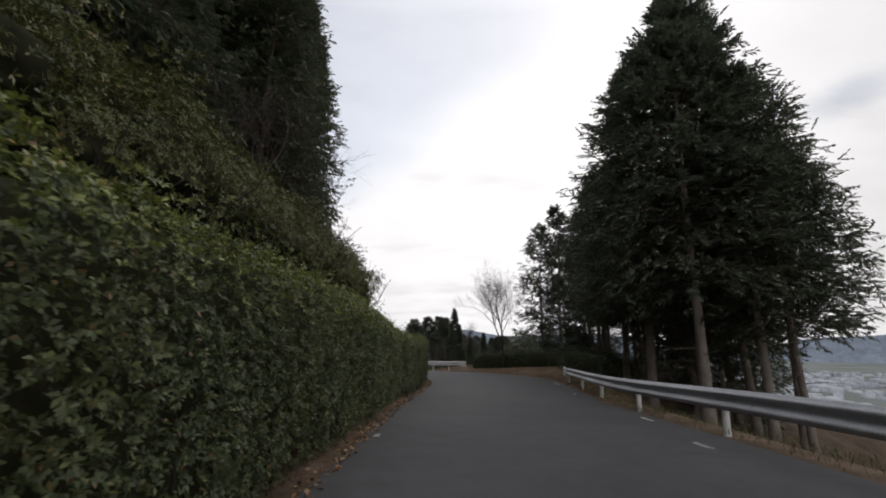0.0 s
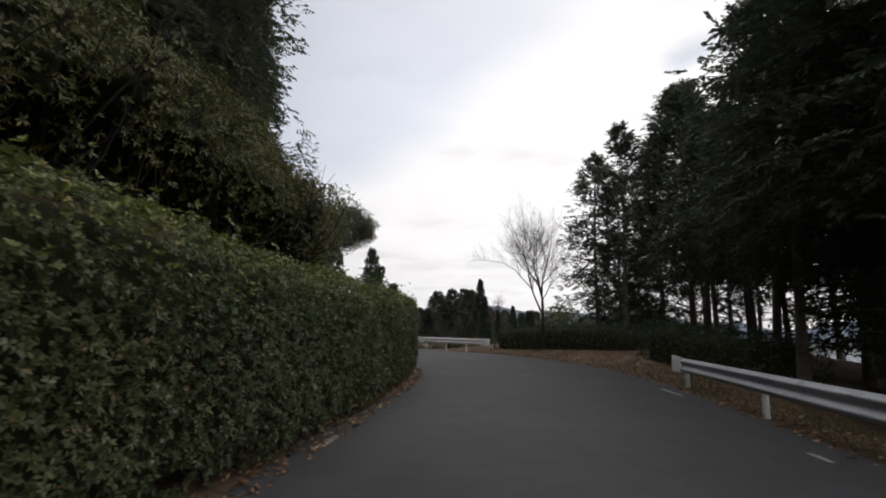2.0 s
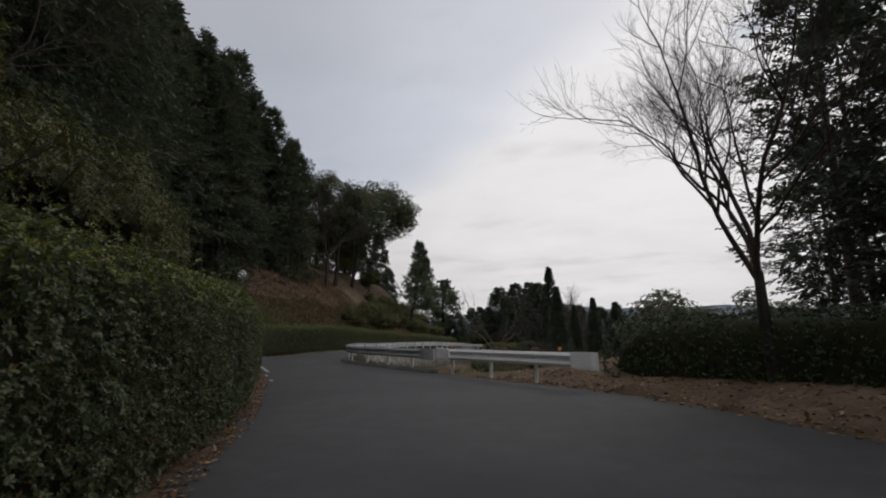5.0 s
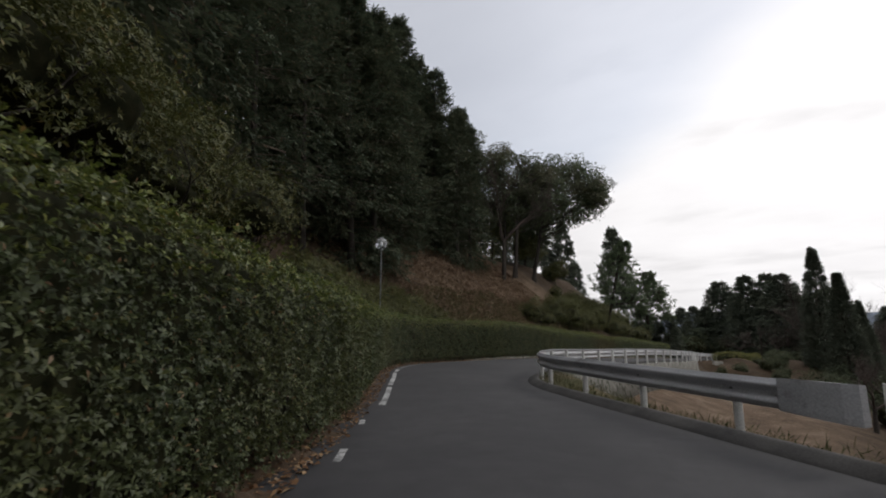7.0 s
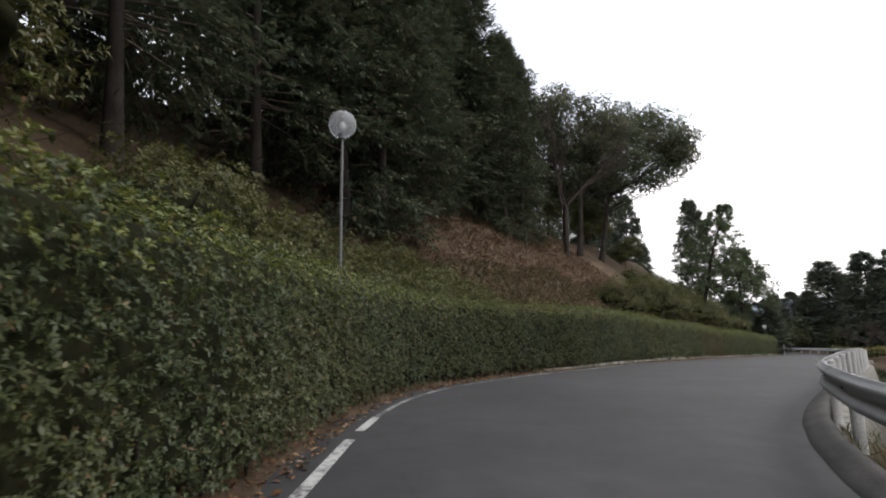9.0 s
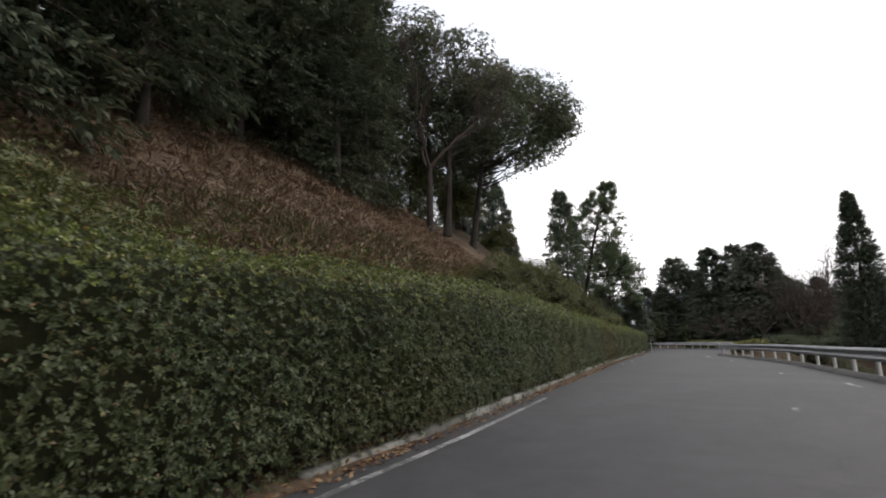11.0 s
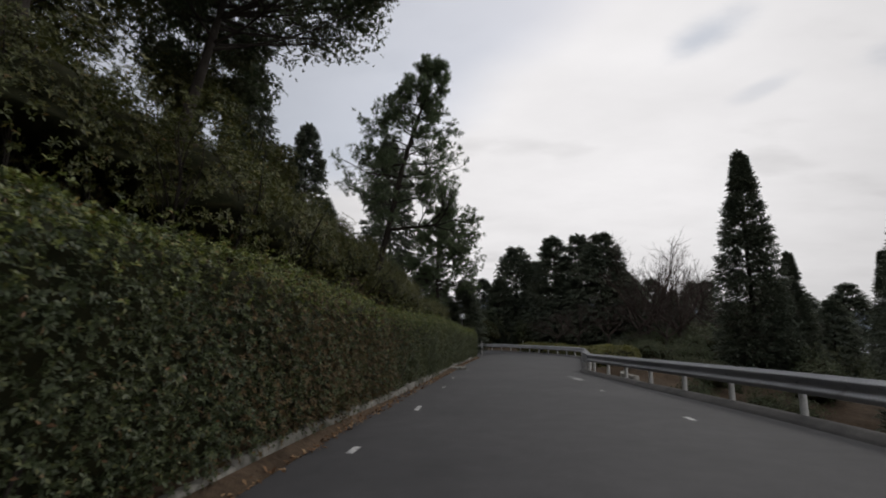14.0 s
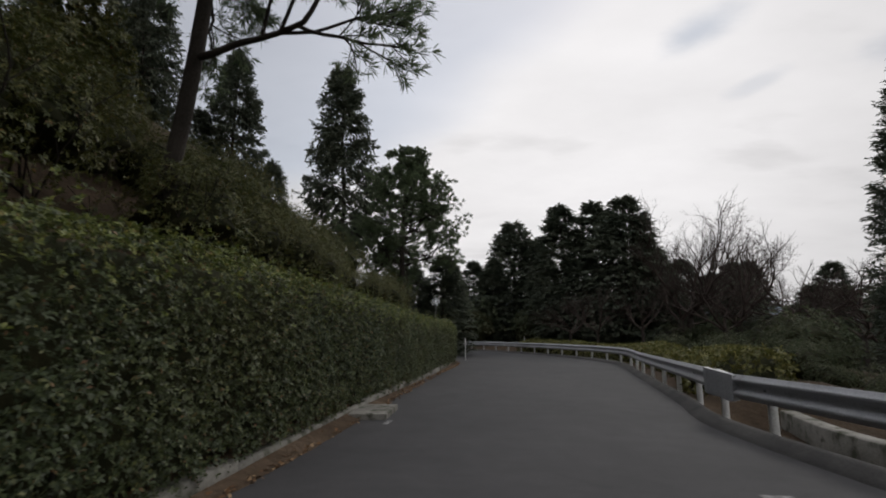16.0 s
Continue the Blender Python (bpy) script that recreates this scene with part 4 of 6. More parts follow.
def block_hedge(name, pts, width, height, r, per_m2, mat, label, zfn=None, leaf=(5, 0.06, 0.026), round_top=0.25):
    """A free-standing clipped hedge with rounded top along a line of points."""
    hedge = thing(name, label, "hedge")
    p = smooth_line(pts, 0.25)
    t = unit(np.gradient(p, axis=0))
    nn = np.stack([-t[:, 1], t[:, 0]], 1)
    length = len(p) * 0.25
    prof_a = np.linspace(0, np.pi, 40)
    # superellipse section
    cx, cz = np.cos(prof_a), np.sin(prof_a)
    e = 0.45
    px, pz = np.sign(cx) * np.abs(cx) ** e * width / 2, np.abs(cz) ** e * height
    seg = np.concatenate([[0], np.cumsum(np.hypot(np.diff(px), np.diff(pz)))])
    n = int(length * seg[-1] * per_m2)
    w, u = r.uniform(0, seg[-1], n), r.uniform(0, len(p) - 1, n)
    ox, oz = np.interp(w, seg, px), np.interp(w, seg, pz)
    nx, nz = np.interp(w, seg, np.gradient(pz)), np.interp(w, seg, -np.gradient(px))
    i = u.astype(int)
    endf = np.minimum(u, len(p) - 1 - u) * 0.25
    shrink = np.sqrt(np.clip(endf / 0.5, 0.02, 1))
    lump = 1 + 0.05 * np.sin(u * 0.9) + 0.04 * np.sin(u * 0.33 + w)
    xy = p[i] + t[i] * ((u - i) * 0.25)[:, None] + nn[i] * (ox * lump * shrink)[:, None]
    gzv = ground_z(xy[:, 0], xy[:, 1]) if zfn is None else zfn(xy)
    base = np.column_stack([xy, gzv + oz * lump * (0.6 + 0.4 * shrink) + r.normal(0, 0.015, n)])
    nrm = unit(np.column_stack([nn[i] * nx[:, None] * np.sign(nx * ox + 1e-9)[:, None] * np.sign(nx + 1e-9)[:, None], np.abs(nz)]) + r.normal(0, 0.4, (n, 3)))
    mesh_part("foliage", soup("foliage", whorls(base, nrm, *leaf, r), mat), hedge, kind="stuff")
    # dark inner sheet painted as the shade within the clipped hedge
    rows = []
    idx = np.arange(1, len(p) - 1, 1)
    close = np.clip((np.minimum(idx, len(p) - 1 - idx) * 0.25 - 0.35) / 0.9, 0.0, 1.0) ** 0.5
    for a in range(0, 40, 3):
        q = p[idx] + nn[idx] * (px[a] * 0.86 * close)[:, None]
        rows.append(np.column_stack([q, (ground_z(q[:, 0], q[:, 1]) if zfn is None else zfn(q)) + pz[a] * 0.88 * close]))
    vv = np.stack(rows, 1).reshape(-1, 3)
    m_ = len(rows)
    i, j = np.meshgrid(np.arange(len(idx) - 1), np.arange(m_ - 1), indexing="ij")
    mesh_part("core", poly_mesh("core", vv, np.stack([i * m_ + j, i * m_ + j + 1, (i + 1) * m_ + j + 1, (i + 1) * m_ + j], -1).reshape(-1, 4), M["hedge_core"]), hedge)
    return hedge


block_hedge("clipped_hedge", [(2.2, 41.9), (4.2, 40.2), (6.4, 37.2), (8.3, 33.6)], 1.5, 1.15, rh, 130, M["dark_hedge"], "low dark green clipped hedge on the verge")
block_hedge("clipped_hedge", [(8.2, 32.4), (8.8, 30.0), (9.2, 27.2), (9.2, 24.5)], 1.9, 1.45, rh, 130, M["dark_hedge"], "broad dark clipped hedge behind the guardrail")
block_hedge("low_hedge", [(-8.0, 102.6), (-6.5, 107), (-5.4, 112), (-5.5, 118), (-7.4, 124.5), (-10.5, 130.5)], 2.2, 0.8, rh, 60, M["low_hedge"], "low yellow-green clipped hedge outside the bend", leaf=(6, 0.13, 0.05))


# ---- trees ----
def conifer_mesh(r, height, radius, bare, sprays, blades, length, width, taper=0.9, droop=0.25, tufts=1.0, layer=0.0, lift=-0.15, stout=1.0, spray=None, even=0.72, whorl=9, rise=0.9):
    """Arrays for a conifer: trunk and limbs, and the leaf blades of its crown. Base at the origin."""
    spray = spray or length * 1.1
    bend = r.normal(0, 0.012, 2)
    zs = np.linspace(0, height * 0.985, 9)
    sway = np.stack([bend[0] * zs + 0.06 * np.sin(zs * 0.5 + r.uniform(0, 6)), bend[1] * zs + 0.06 * np.sin(zs * 0.4 + r.uniform(0, 6))], 1) * (zs / height)[:, None] ** 0.5
    rad = np.interp(zs / height, [0, 0.06, 0.5, 1], [0.021, 0.0155, 0.009, 0.0012]) * height * stout
    wood = [tube(np.column_stack([sway, zs]), rad, 8)]
    limbs = []
    n = max(30, sprays // whorl)
    # branch heights, denser above
    h = bare + (1 - bare) * r.random(n) ** rise
    az = np.arange(n) * 2.39996 + r.normal(0, 0.5, n)
    prof = np.interp((h - bare) / (1 - bare), [0, 0.12, 0.3, 0.6, 0.85, 1.0], [0.62, 0.95, 1.0, 0.72, 0.38, 0.05]) if taper < 0.95 else np.interp((h - bare) / (1 - bare), [0, 0.08, 0.25, 0.5, 0.75, 0.9, 1.0], [0.85, 1.0, 0.98, 0.76, 0.39, 0.13, 0.005])
    reach = radius * prof * r.uniform(even, 1.84 - even, n)
    bases, ways, norms, Ls = [], [], [], []
    c = np.stack([np.interp(h * height, zs, sway[:, 0]), np.interp(h * height, zs, sway[:, 1]), h * height], 1)
    out = np.stack([np.cos(az), np.sin(az), np.zeros(n)], 1)
    up = np.interp((h - bare) / (1 - bare), [0, 0.5, 1], [-droop, 0.05, 0.55])
    per = sprays // n + 1
    for k in range(n):
        tip = c[k] + out[k] * reach[k] + np.array([0, 0, up[k] * reach[k]])
        midp = (c[k] + tip) / 2 + np.array([0, 0, 0.10 * reach[k]])
        if k % 3 == 0:
            limbs.append(tube([c[k], midp, tip], [0.012 + 0.008 * reach[k], 0.008 + 0.004 * reach[k], 0.003], 4))
        u = 0.22 + 0.78 * r.random(per) ** 0.75
        side = np.cross(out[k], [0, 0, 1.0])
        pos = (1 - u[:, None]) ** 2 * c[k] + 2 * (u * (1 - u))[:, None] * midp + (u ** 2)[:, None] * tip
        pos = pos + side * (np.clip(r.normal(0, 0.22, per), -0.4, 0.4) * reach[k] * (0.35 + 0.5 * u) * tufts)[:, None] + r.normal(0, 0.07, (per, 3)) * (1 + layer)
        axis = unit(out[k] * 0.8 + np.array([0, 0, up[k] * 0.6 + lift]) + r.normal(0, 0.36, (per, 3)))
        wing = unit(np.cross(axis, [0, 0, 1.0]) + r.normal(0, 0.35, (per, 3)))
        for q in range(blades):
            frac = (q + 0.4) / blades
            sign = 1 if q % 2 else -1
            last = q == blades - 1
            bases.append(pos + axis * (frac * spray))
            ways.append(unit(axis * (1.0 if last else 0.8) + wing * (0.0 if last else sign * 0.62) + [0, 0, lift * 0.8] + r.normal(0, 0.12, (per, 3))))
            norms.append(unit(np.array([0, 0, 1.0]) + r.normal(0, 0.35, (per, 3))))
    bases, ways, norms = np.concatenate(bases), np.concatenate(ways), np.concatenate(norms)
    k = len(bases)
    leaves = leaf_quads(bases, ways, norms, length * r.uniform(0.6, 1.3, k), width * r.uniform(0.7, 1.3, k), 0.12, 0.15)
    # a few dead stubs below the crown
    for _ in range(int(10 * bare + 3)):
        hh = r.uniform(0.25, 1.0) * bare * height
        a = r.uniform(0, 6.28)
        q0 = np.array([np.interp(hh, zs, sway[:, 0]), np.interp(hh, zs, sway[:, 1]), hh])
        L = r.uniform(0.4, 1.3)
        q1 = q0 + np.array([math.cos(a), math.sin(a), r.uniform(-0.3, 0.15)]) * L
        limbs.append(tube([q0, (q0 + q1) / 2 + [0, 0, 0.04], q1], [0.018, 0.012, 0.004], 4))
    return join(wood), join(limbs), leaves


def conifer(name, label, group, r, mat, bark="bark", **shape):
    tree = thing(name, label, "tree", group)
    wood, limbs, leaves = conifer_mesh(r, **shape)
    mesh_part("trunk", poly_mesh("trunk", *wood, M[bark], True), tree)
    mesh_part("limb", poly_mesh("limb", *limbs, M["bark"]), tree, kind="stuff")
    mesh_part("crown", soup("crown", leaves, mat), tree)
    return tree


def plant_copies(kinds, places, r, sink=0.15):
    """The first place of each kind takes the original, the rest are copies. Places: x, y, height factor, kind."""
    used = set()
    for x, y, f, k in places:
        m = pose(x, y, gz(x, y) - sink, r.normal(0, 1.2), r.normal(0, 1.2), r.uniform(0, 360)) @ Matrix.Diagonal((f, f, f, 1))
        if k not in used:
            used.add(k)
            kinds[k].matrix_basis = m
        else:
            loc, rot, sca = m.decompose()
            ob = copy_thing(kinds[k], Matrix.LocRotScale(loc, rot, None))
            ob.scale = (f, f, f)


rt = np.random.default_rng(21)
CEDAR = "tall dark green cedar with drooping boughs"
cedars = [conifer("cedar_tree", CEDAR, "cedar forest on the bank", rt, M["cedar"], "dark_bark", height=16.0, radius=2.7 + 0.3 * k, bare=(0.02, 0.06, 0.13)[k], sprays=(2700, 2700, 1900)[k], blades=7, length=0.21, width=0.09, spray=0.46, droop=0.42, stout=0.72) for k in range(3)]
cedars += [conifer("cedar_tree", "tall dark cedar deep in the forest", "cedar forest on the bank", rt, M["cedar"], "dark_bark", height=16.0, radius=3.1, bare=(0.04, 0.1)[k], sprays=1500, blades=5, length=0.40, width=0.17, spray=0.6, droop=0.4, stout=0.72) for k in range(2)]
places = []
for s in np.arange(s_of(1.6, -8), S_Y[84] - 5, 2.9):
    for row, o in enumerate((7.2, 10.0, 13.5, 17.5)):
        o = o + rt.uniform(-0.7, 0.7) + 1.4 * float(ease(s, S_Y[24] - 4, S_Y[30]) * (1 - ease(s, S_Y[39.5], S_Y[44] + 2)))
        open_bank = ease(s, S_Y[58.5] + 2, S_Y[64.5] + 4)
        o = o + 3.4 * open_bank
        q = s + rt.uniform(-0.9, 0.9) + row * 1.2
        x, y = spot(q, left_d(q) + o)[0]
        if (row >= 2 and rt.random() < 0.25) or (row == 0 and s < S_Y[24] - 6 and rt.random() < 0.3):
            continue
        tall = 1.0 + 0.14 * ease(s, S_Y[30], S_Y[44]) - 0.24 * ease(s, S_Y[58.5] + 2, S_Y[64.5] + 8)
        kind = int(rt.integers(0, 3)) if row == 0 else int(rt.integers(0, 2)) if row == 1 and s > S_Y[44] else int(rt.integers(3, 5))
        if row == 0 and s > S_Y[58.5]:
            kind = int(rt.choice((0, 0, 1)))
        places.append((x, y, tall * rt.uniform(0.88, 1.1), kind))
for s in np.arange(S_Y[84] - 7, S_Y[84] - 2, 2.3):
    for o in (16.5, 19.5, 22.5, 26.0):
        q = s + rt.uniform(-0.8, 0.8)
        x, y = spot(q, left_d(q) + o + 4.0 * float(ease(s, S_Y[84], S_Y[98])) + rt.uniform(-0.8, 0.8))[0]
        places.append((x, y, rt.uniform(0.72, 0.95), int(rt.choice((0, 1, 3, 4)))))
for s in np.arange(S_Y[84] - 13, S_Y[84] - 3.5, 2.0):
    for o in (14.0, 17.5, 21.0):
        q = s + rt.uniform(-0.7, 0.7)
        x, y = spot(q, left_d(q) + o + rt.uniform(-0.6, 0.6))[0]
        places.append((x, y, rt.uniform(0.78, 0.95), int(rt.choice((0, 1, 3)))))
for x, y, f in ((-30.8, 74.8, 1.18), (-31.8, 72.0, 1.32), (-28.0, 72.6, 1.08), (-35.0, 74.0, 1.4),
                (-29.6, 82.0, 0.7), (-31.0, 84.2, 0.72), (-33.4, 82.6, 0.8), (-34.8, 85.0, 0.76), (-33.6, 87.2, 0.62), (-37.0, 86.4, 0.74), (-38.4, 83.2, 0.8), (-37.6, 89.2, 0.6), (-40.5, 88.0, 0.7), (-42.5, 90.5, 0.66)):
    places.append((x, y, f, int(rt.choice((0, 0, 1)))))
plant_copies(cedars, places, rt)

# cypress grove outside the guardrail
CYP = "dense dark cypress with a straight pale trunk"
cyps = [conifer("cypress_tree", CYP, "grove beside the guardrail", rt, M["cypress"], "grey_bark", height=13.5, radius=3.0, bare=(0.30, 0.36)[k], sprays=2800, blades=11, length=0.155, width=0.068, spray=0.40, droop=0.35, layer=0.7, lift=0.0, stout=0.8, even=0.8) for k in range(2)]
cyps += [conifer("cypress_tree", CYP, "grove beside the guardrail", rt, M["cypress"], "grey_bark", height=13.5, radius=2.9, bare=(0.14, 0.09)[k], sprays=1500, blades=7, length=0.21, width=0.105, spray=0.42, droop=0.2, layer=0.5, lift=0.0, stout=0.8) for k in range(2)]
cyps += [conifer("cypress_tree", "cypress with a long bare trunk and a high crown", "grove beside the guardrail", rt, M["cypress"], "grey_bark", height=13.5, radius=2.9, bare=0.47, sprays=2300, blades=11, length=0.155, width=0.068, spray=0.40, droop=0.3, layer=0.7, lift=0.0, stout=0.8, even=0.8)]
plant_copies(cyps, [(8.7, 16.3, 1.12, 1), (9.7, 18.4, 1.36, 0), (12.3, 19.5, 1.14, 1), (10.9, 16.6, 1.06, 4), (12.4, 16.9, 0.9, 4), (9.0, 21.3, 1.2, 1), (13.4, 18.6, 1.08, 4), (11.6, 22.6, 0.96, 0), (9.3, 24.8, 0.86, 0), (13.4, 23.5, 0.92, 3), 
                    (10.4, 27.6, 0.86, 1), (12.8, 27.2, 0.9, 0), (15.2, 25.6, 1.0, 3), (10.4, 31.2, 0.70, 1), (13.0, 31.0, 0.75, 1), (15.6, 30.0, 1.0, 2), (11.6, 35.8, 0.99, 0), (13.6, 34.2, 0.82, 1), (15.6, 38.0, 1.0, 0), (13.2, 39.4, 1.14, 1),
                    (8.9, 43.3, 0.92, 2), (9.9, 40.6, 1.0, 3), (11.5, 46.9, 0.98, 2), (13.4, 44.0, 1.0, 3), (15.7, 52.7, 0.95, 2), (18.4, 48.9, 0.98, 3), (17.2, 43.0, 1.0, 0), (18.5, 36.0, 0.95, 1), (17.8, 30.5, 0.9, 2), (19.5, 31.0, 0.9, 1), (21.0, 39.5, 0.95, 1), (20.0, 45.0, 1.0, 3), (15.0, 48.5, 0.95, 2), (12.2, 50.5, 0.9, 3), (17.4, 27.4, 0.75, 3), (14.4, 29.0, 0.9, 3), (13.8, 26.0, 0.8, 2)], rt)

# pointed cone-shaped trees in the hollow
cones = [conifer("cone_tree", "tall narrow cone-shaped conifer standing in the hollow", "cone-shaped conifers", rt, M["cypress"], "dark_bark", height=15.8, radius=(2.55, 2.45)[k], bare=0.02, sprays=8200, blades=8, length=0.20, width=0.092, taper=1.0, spray=0.42, droop=0.0, lift=0.1, rise=1.12, even=0.88) for k in range(2)]
for x, y, top, k, orig in ((2.15, 108.4, 8.45, 0, 1), (2.8, 97.3, 4.4, 1, 1), (6.0, 110.7, 2.3, 0, 0), (10.5, 97, 2.0, 1, 0), (8.5, 104, 3.0, 0, 0), (13, 112, 2.5, 1, 0)):
    g = gz(x, y) - 0.2
    f = (top - g) / 15.8
    if orig:
        cones[k].matrix_basis = pose(x, y, g, 0, 0, 30) @ Matrix.Diagonal((f, f, f, 1))
    else:
        ob = copy_thing(cones[k], pose(x, y, g, 0, 0, rt.uniform(0, 360)))
        ob.scale = (f, f, f)

# dark conifers past the bend, and single ones on the bank
ends = [conifer("cypress_tree", "dark pointed conifer past the bend of the lane", "conifers past the bend", rt, M["cypress"], "dark_bark", height=14.0, radius=2.9 + 0.3 * k, bare=0.04, sprays=3800, blades=7, length=0.30, width=0.13, spray=0.5, droop=0.2, rise=1.2, even=0.86) for k in range(3)]
ends.append(conifer("cypress_tree", "slender dark cypress with a bare foot on the bank", "conifers on the bank", rt, M["cypress"], "dark_bark", height=14.0, radius=2.9, bare=0.30, sprays=2600, blades=8, length=0.30, width=0.13, spray=0.5, droop=0.3, rise=1.1, even=0.8))
spots = [(5, 151, 4.0), (10, 149, 3.2), (14.5, 146, 2.6), (19, 152, 3.2), (25, 147, 2.4), (31, 141, 2.0), (9, 136, -0.4), (14, 134, -0.6), (-9.9, 149.5, 8.4), (-5.0, 142.0, 8.6), (-2.4, 141.3, 8.5), (-0.2, 136.7, 8.1), (-12.8, 146.0, 3.4), (-7.6, 147.5, 5.6), (2.4, 138.6, 4.4), (4.4, 141.0, 3.2), (-15.0, 149.0, 3.4), (6.0, 145, 3.0), (-18, 152, 3.4), (9, 140, 0.8),
         (-24.9, 127.2, 17.4), (-35.6, 128.6, 20.5), (-38.6, 121.5, 24.5), (-41.5, 123.5, 22.0), (-44.0, 118.5, 21.5), (-16.9, 126.6, 1.6), (-19.5, 129.5, 1.0), (-21, 126, 3.2), (-36, 137, 12.9), (-38, 128, 15), (12, 128, -1.6), (16, 122, -0.6), (20, 132, 0.6), (24, 118, 1)]
for k, (x, y, top) in enumerate(spots):
    g = gz(x, y) - 0.2
    f = (top - g) / 14.0
    wide = 0.74 if x < -23 else 1.3 if f > 0.7 else 1.4
    if x < -23:
        ob = ends[3] if (x, y) == (-24.9, 127.2) else copy_thing(ends[3], pose(x, y, g))
        ob.matrix_basis = pose(x, y, g, 0, 0, rt.uniform(0, 360)) @ Matrix.Diagonal((f * wide, f * wide, f, 1))
    elif k < 3:
        ends[k].matrix_basis = pose(x, y, g, 0, 0, 90 * k) @ Matrix.Diagonal((f * wide, f * wide, f, 1))
    else:
        ob = copy_thing(ends[k % 3], pose(x, y, g, 0, 0, rt.uniform(0, 360)))
        ob.scale = (f * wide, f * wide, f)


def branching(r, start, way, length, radius, levels, out, tips, split=(3, 4), spread=0.6, up=0.15, sides=5, shrink=0.68):
    """Limbs that fork again and again; out takes tubes, tips the twig ends."""
    n = 5 if levels > 1 else 3
    pts = [np.array(start, dtype=float)]
    d = unit(np.array(way, dtype=float))
    for k in range(n):
        d = unit(d + r.normal(0, 0.11, 3) + np.array([0, 0, up * 0.25]))
        pts.append(pts[-1] + d * length / n)
    pts = np.array(pts)
    out.append(tube(pts, np.linspace(radius, radius * 0.6, n + 1), max(3, sides)))
    if levels == 0:
        tips.append((pts[-1], d))
        return
    count = int(r.integers(split[0], split[1] + 1))
    for k in range(count):
        at = 1.0 if k == 0 else r.uniform(0.35, 0.95)
        i = at * n
        p0 = pts[int(i)] + (pts[min(int(i) + 1, n)] - pts[int(i)]) * (i - int(i))
        side = unit(np.cross(d, r.normal(0, 1, 3)))
        w = unit(d + side * spread * (0.45 if k == 0 else r.uniform(0.8, 1.4)) + np.array([0, 0, up]))
        branching(r, p0, w, length * shrink * r.uniform(0.8, 1.15), radius * (0.62 if k == 0 else 0.5), levels - 1, out, tips, split, spread, up, sides - 1, shrink)


def bare_tree(x, y, height, label, r, lean=(0, 0), levels=5, spread=0.6, trunk=0.36, name="bare_tree", z=None, mat="twig", bark="grey_bark", rise=0.85, fork=(3, 4), girth=0.0145, limbs=()):
    tree = thing(name, label, "tree", at=pose(x, y, (gz(x, y) if z is None else z) - 0.1))
    out, tips = [], []
    top = np.array([lean[0] * trunk, lean[1] * trunk, trunk * height])
    rad = height * girth
    tr = [tube([(0, 0, -0.1), (0, 0, 0.15), tuple(top * 0.5), tuple(top)], [rad * 1.5, rad * 1.1, rad, rad * 0.8], 8)]
    mains = int(r.integers(3, 5))
    a0 = r.uniform(0, 6.28)
    for k in range(len(limbs) or mains):
        a = a0 + k * 6.28 / mains + r.normal(0, 0.2)
        w = limbs[k] if limbs else (math.cos(a) * 0.62 + lean[0] * 0.4, math.sin(a) * 0.62 + lean[1] * 0.4, rise)
        branching(r, top * r.uniform(0.86, 1.0), w, height * (1 - trunk) * 0.40, rad * 0.6, levels - 1, out, tips, fork, spread, 0.12)
    mesh_part("trunk", poly_mesh("trunk", *join(tr), M[bark], True), tree)
    mesh_part("branch", poly_mesh("branch", *join(out), M[mat]), tree, "fine leafless winter twigs", "stuff")
    return tree


rb = np.random.default_rng(5)
bare_tree(4.7, 38.6, 8.2, "leafless spreading tree on the verge", rb, (-0.15, -0.1), 7, 0.62, 0.26, mat="dark_twig", bark="dark_bark", girth=0.0125, limbs=((-0.52, 0.1, 1.0), (0.12, -0.1, 1.0), (-0.3, -0.55, 0.9), (0.15, 0.5, 1.0)))
bare_tree(12.2, 35.6, 9.5, "leafless brown-twigged tree before the grove", rb, (0.0, -0.3), 6, 0.7, 0.4)
for x, y, h, lean in ((-7.0, 129.5, 5.5, (0.2, -0.3)), (-1.8, 128.0, 6.0, (-0.3, -0.2)), (2.2, 131, 11.2, (0.1, 0)), (4.2, 134, 14.3, (0, 0)), (6.4, 131.0, 11.6, (0.1, 0)), (7.3, 124.5, 9.6, (0.3, 0)), (5.4, 128.5, 10.8, (0.1, 0)), (8.8, 121.5, 8.0, (0.2, 0)), (3.4, 126.5, 8.0, (0, 0.1)), (11.5, 124.0, 8.4, (0.1, 0)), (9.3, 127, 8.5, (0, 0)), (-4.0, 133.0, 6.5, (0, 0)), (0.5, 72, 5.0, (0.2, 0)), (2.5, 76, 5.5, (0, 0))):
    bare_tree(x, y, h, "leafless tree with fine brown twigs by the bend", rb, lean, 6 if h > 9.4 else 5, 0.85, 0.28, rise=0.5, mat="dark_twig", bark="dark_bark", girth=0.021)
bare_tree(-1.2, 46.3, 3.8, "small sparse leafless tree behind the white guardrail", rb, (0.1, 0.1), 6, 0.7, 0.36, fork=(2, 3), girth=0.0095, limbs=((-0.9, -0.1, 0.5), (0.8, 0.1, 0.55), (-0.35, -0.3, 0.9), (0.45, 0.3, 0.8)))
for x, y, h in ((-6.6, 14.5, 7.6), (-7.2, 18.5, 7.6), (-8.2, 24.0, 6.6), (-9.8, 34.6, 7.0)):
    bare_tree(x, y, h, "leafless tree leaning out of the bank", rb, (1.0, -0.3), 6, 0.7, 0.3, bark="dark_bark", mat="dark_twig", girth=0.0085)


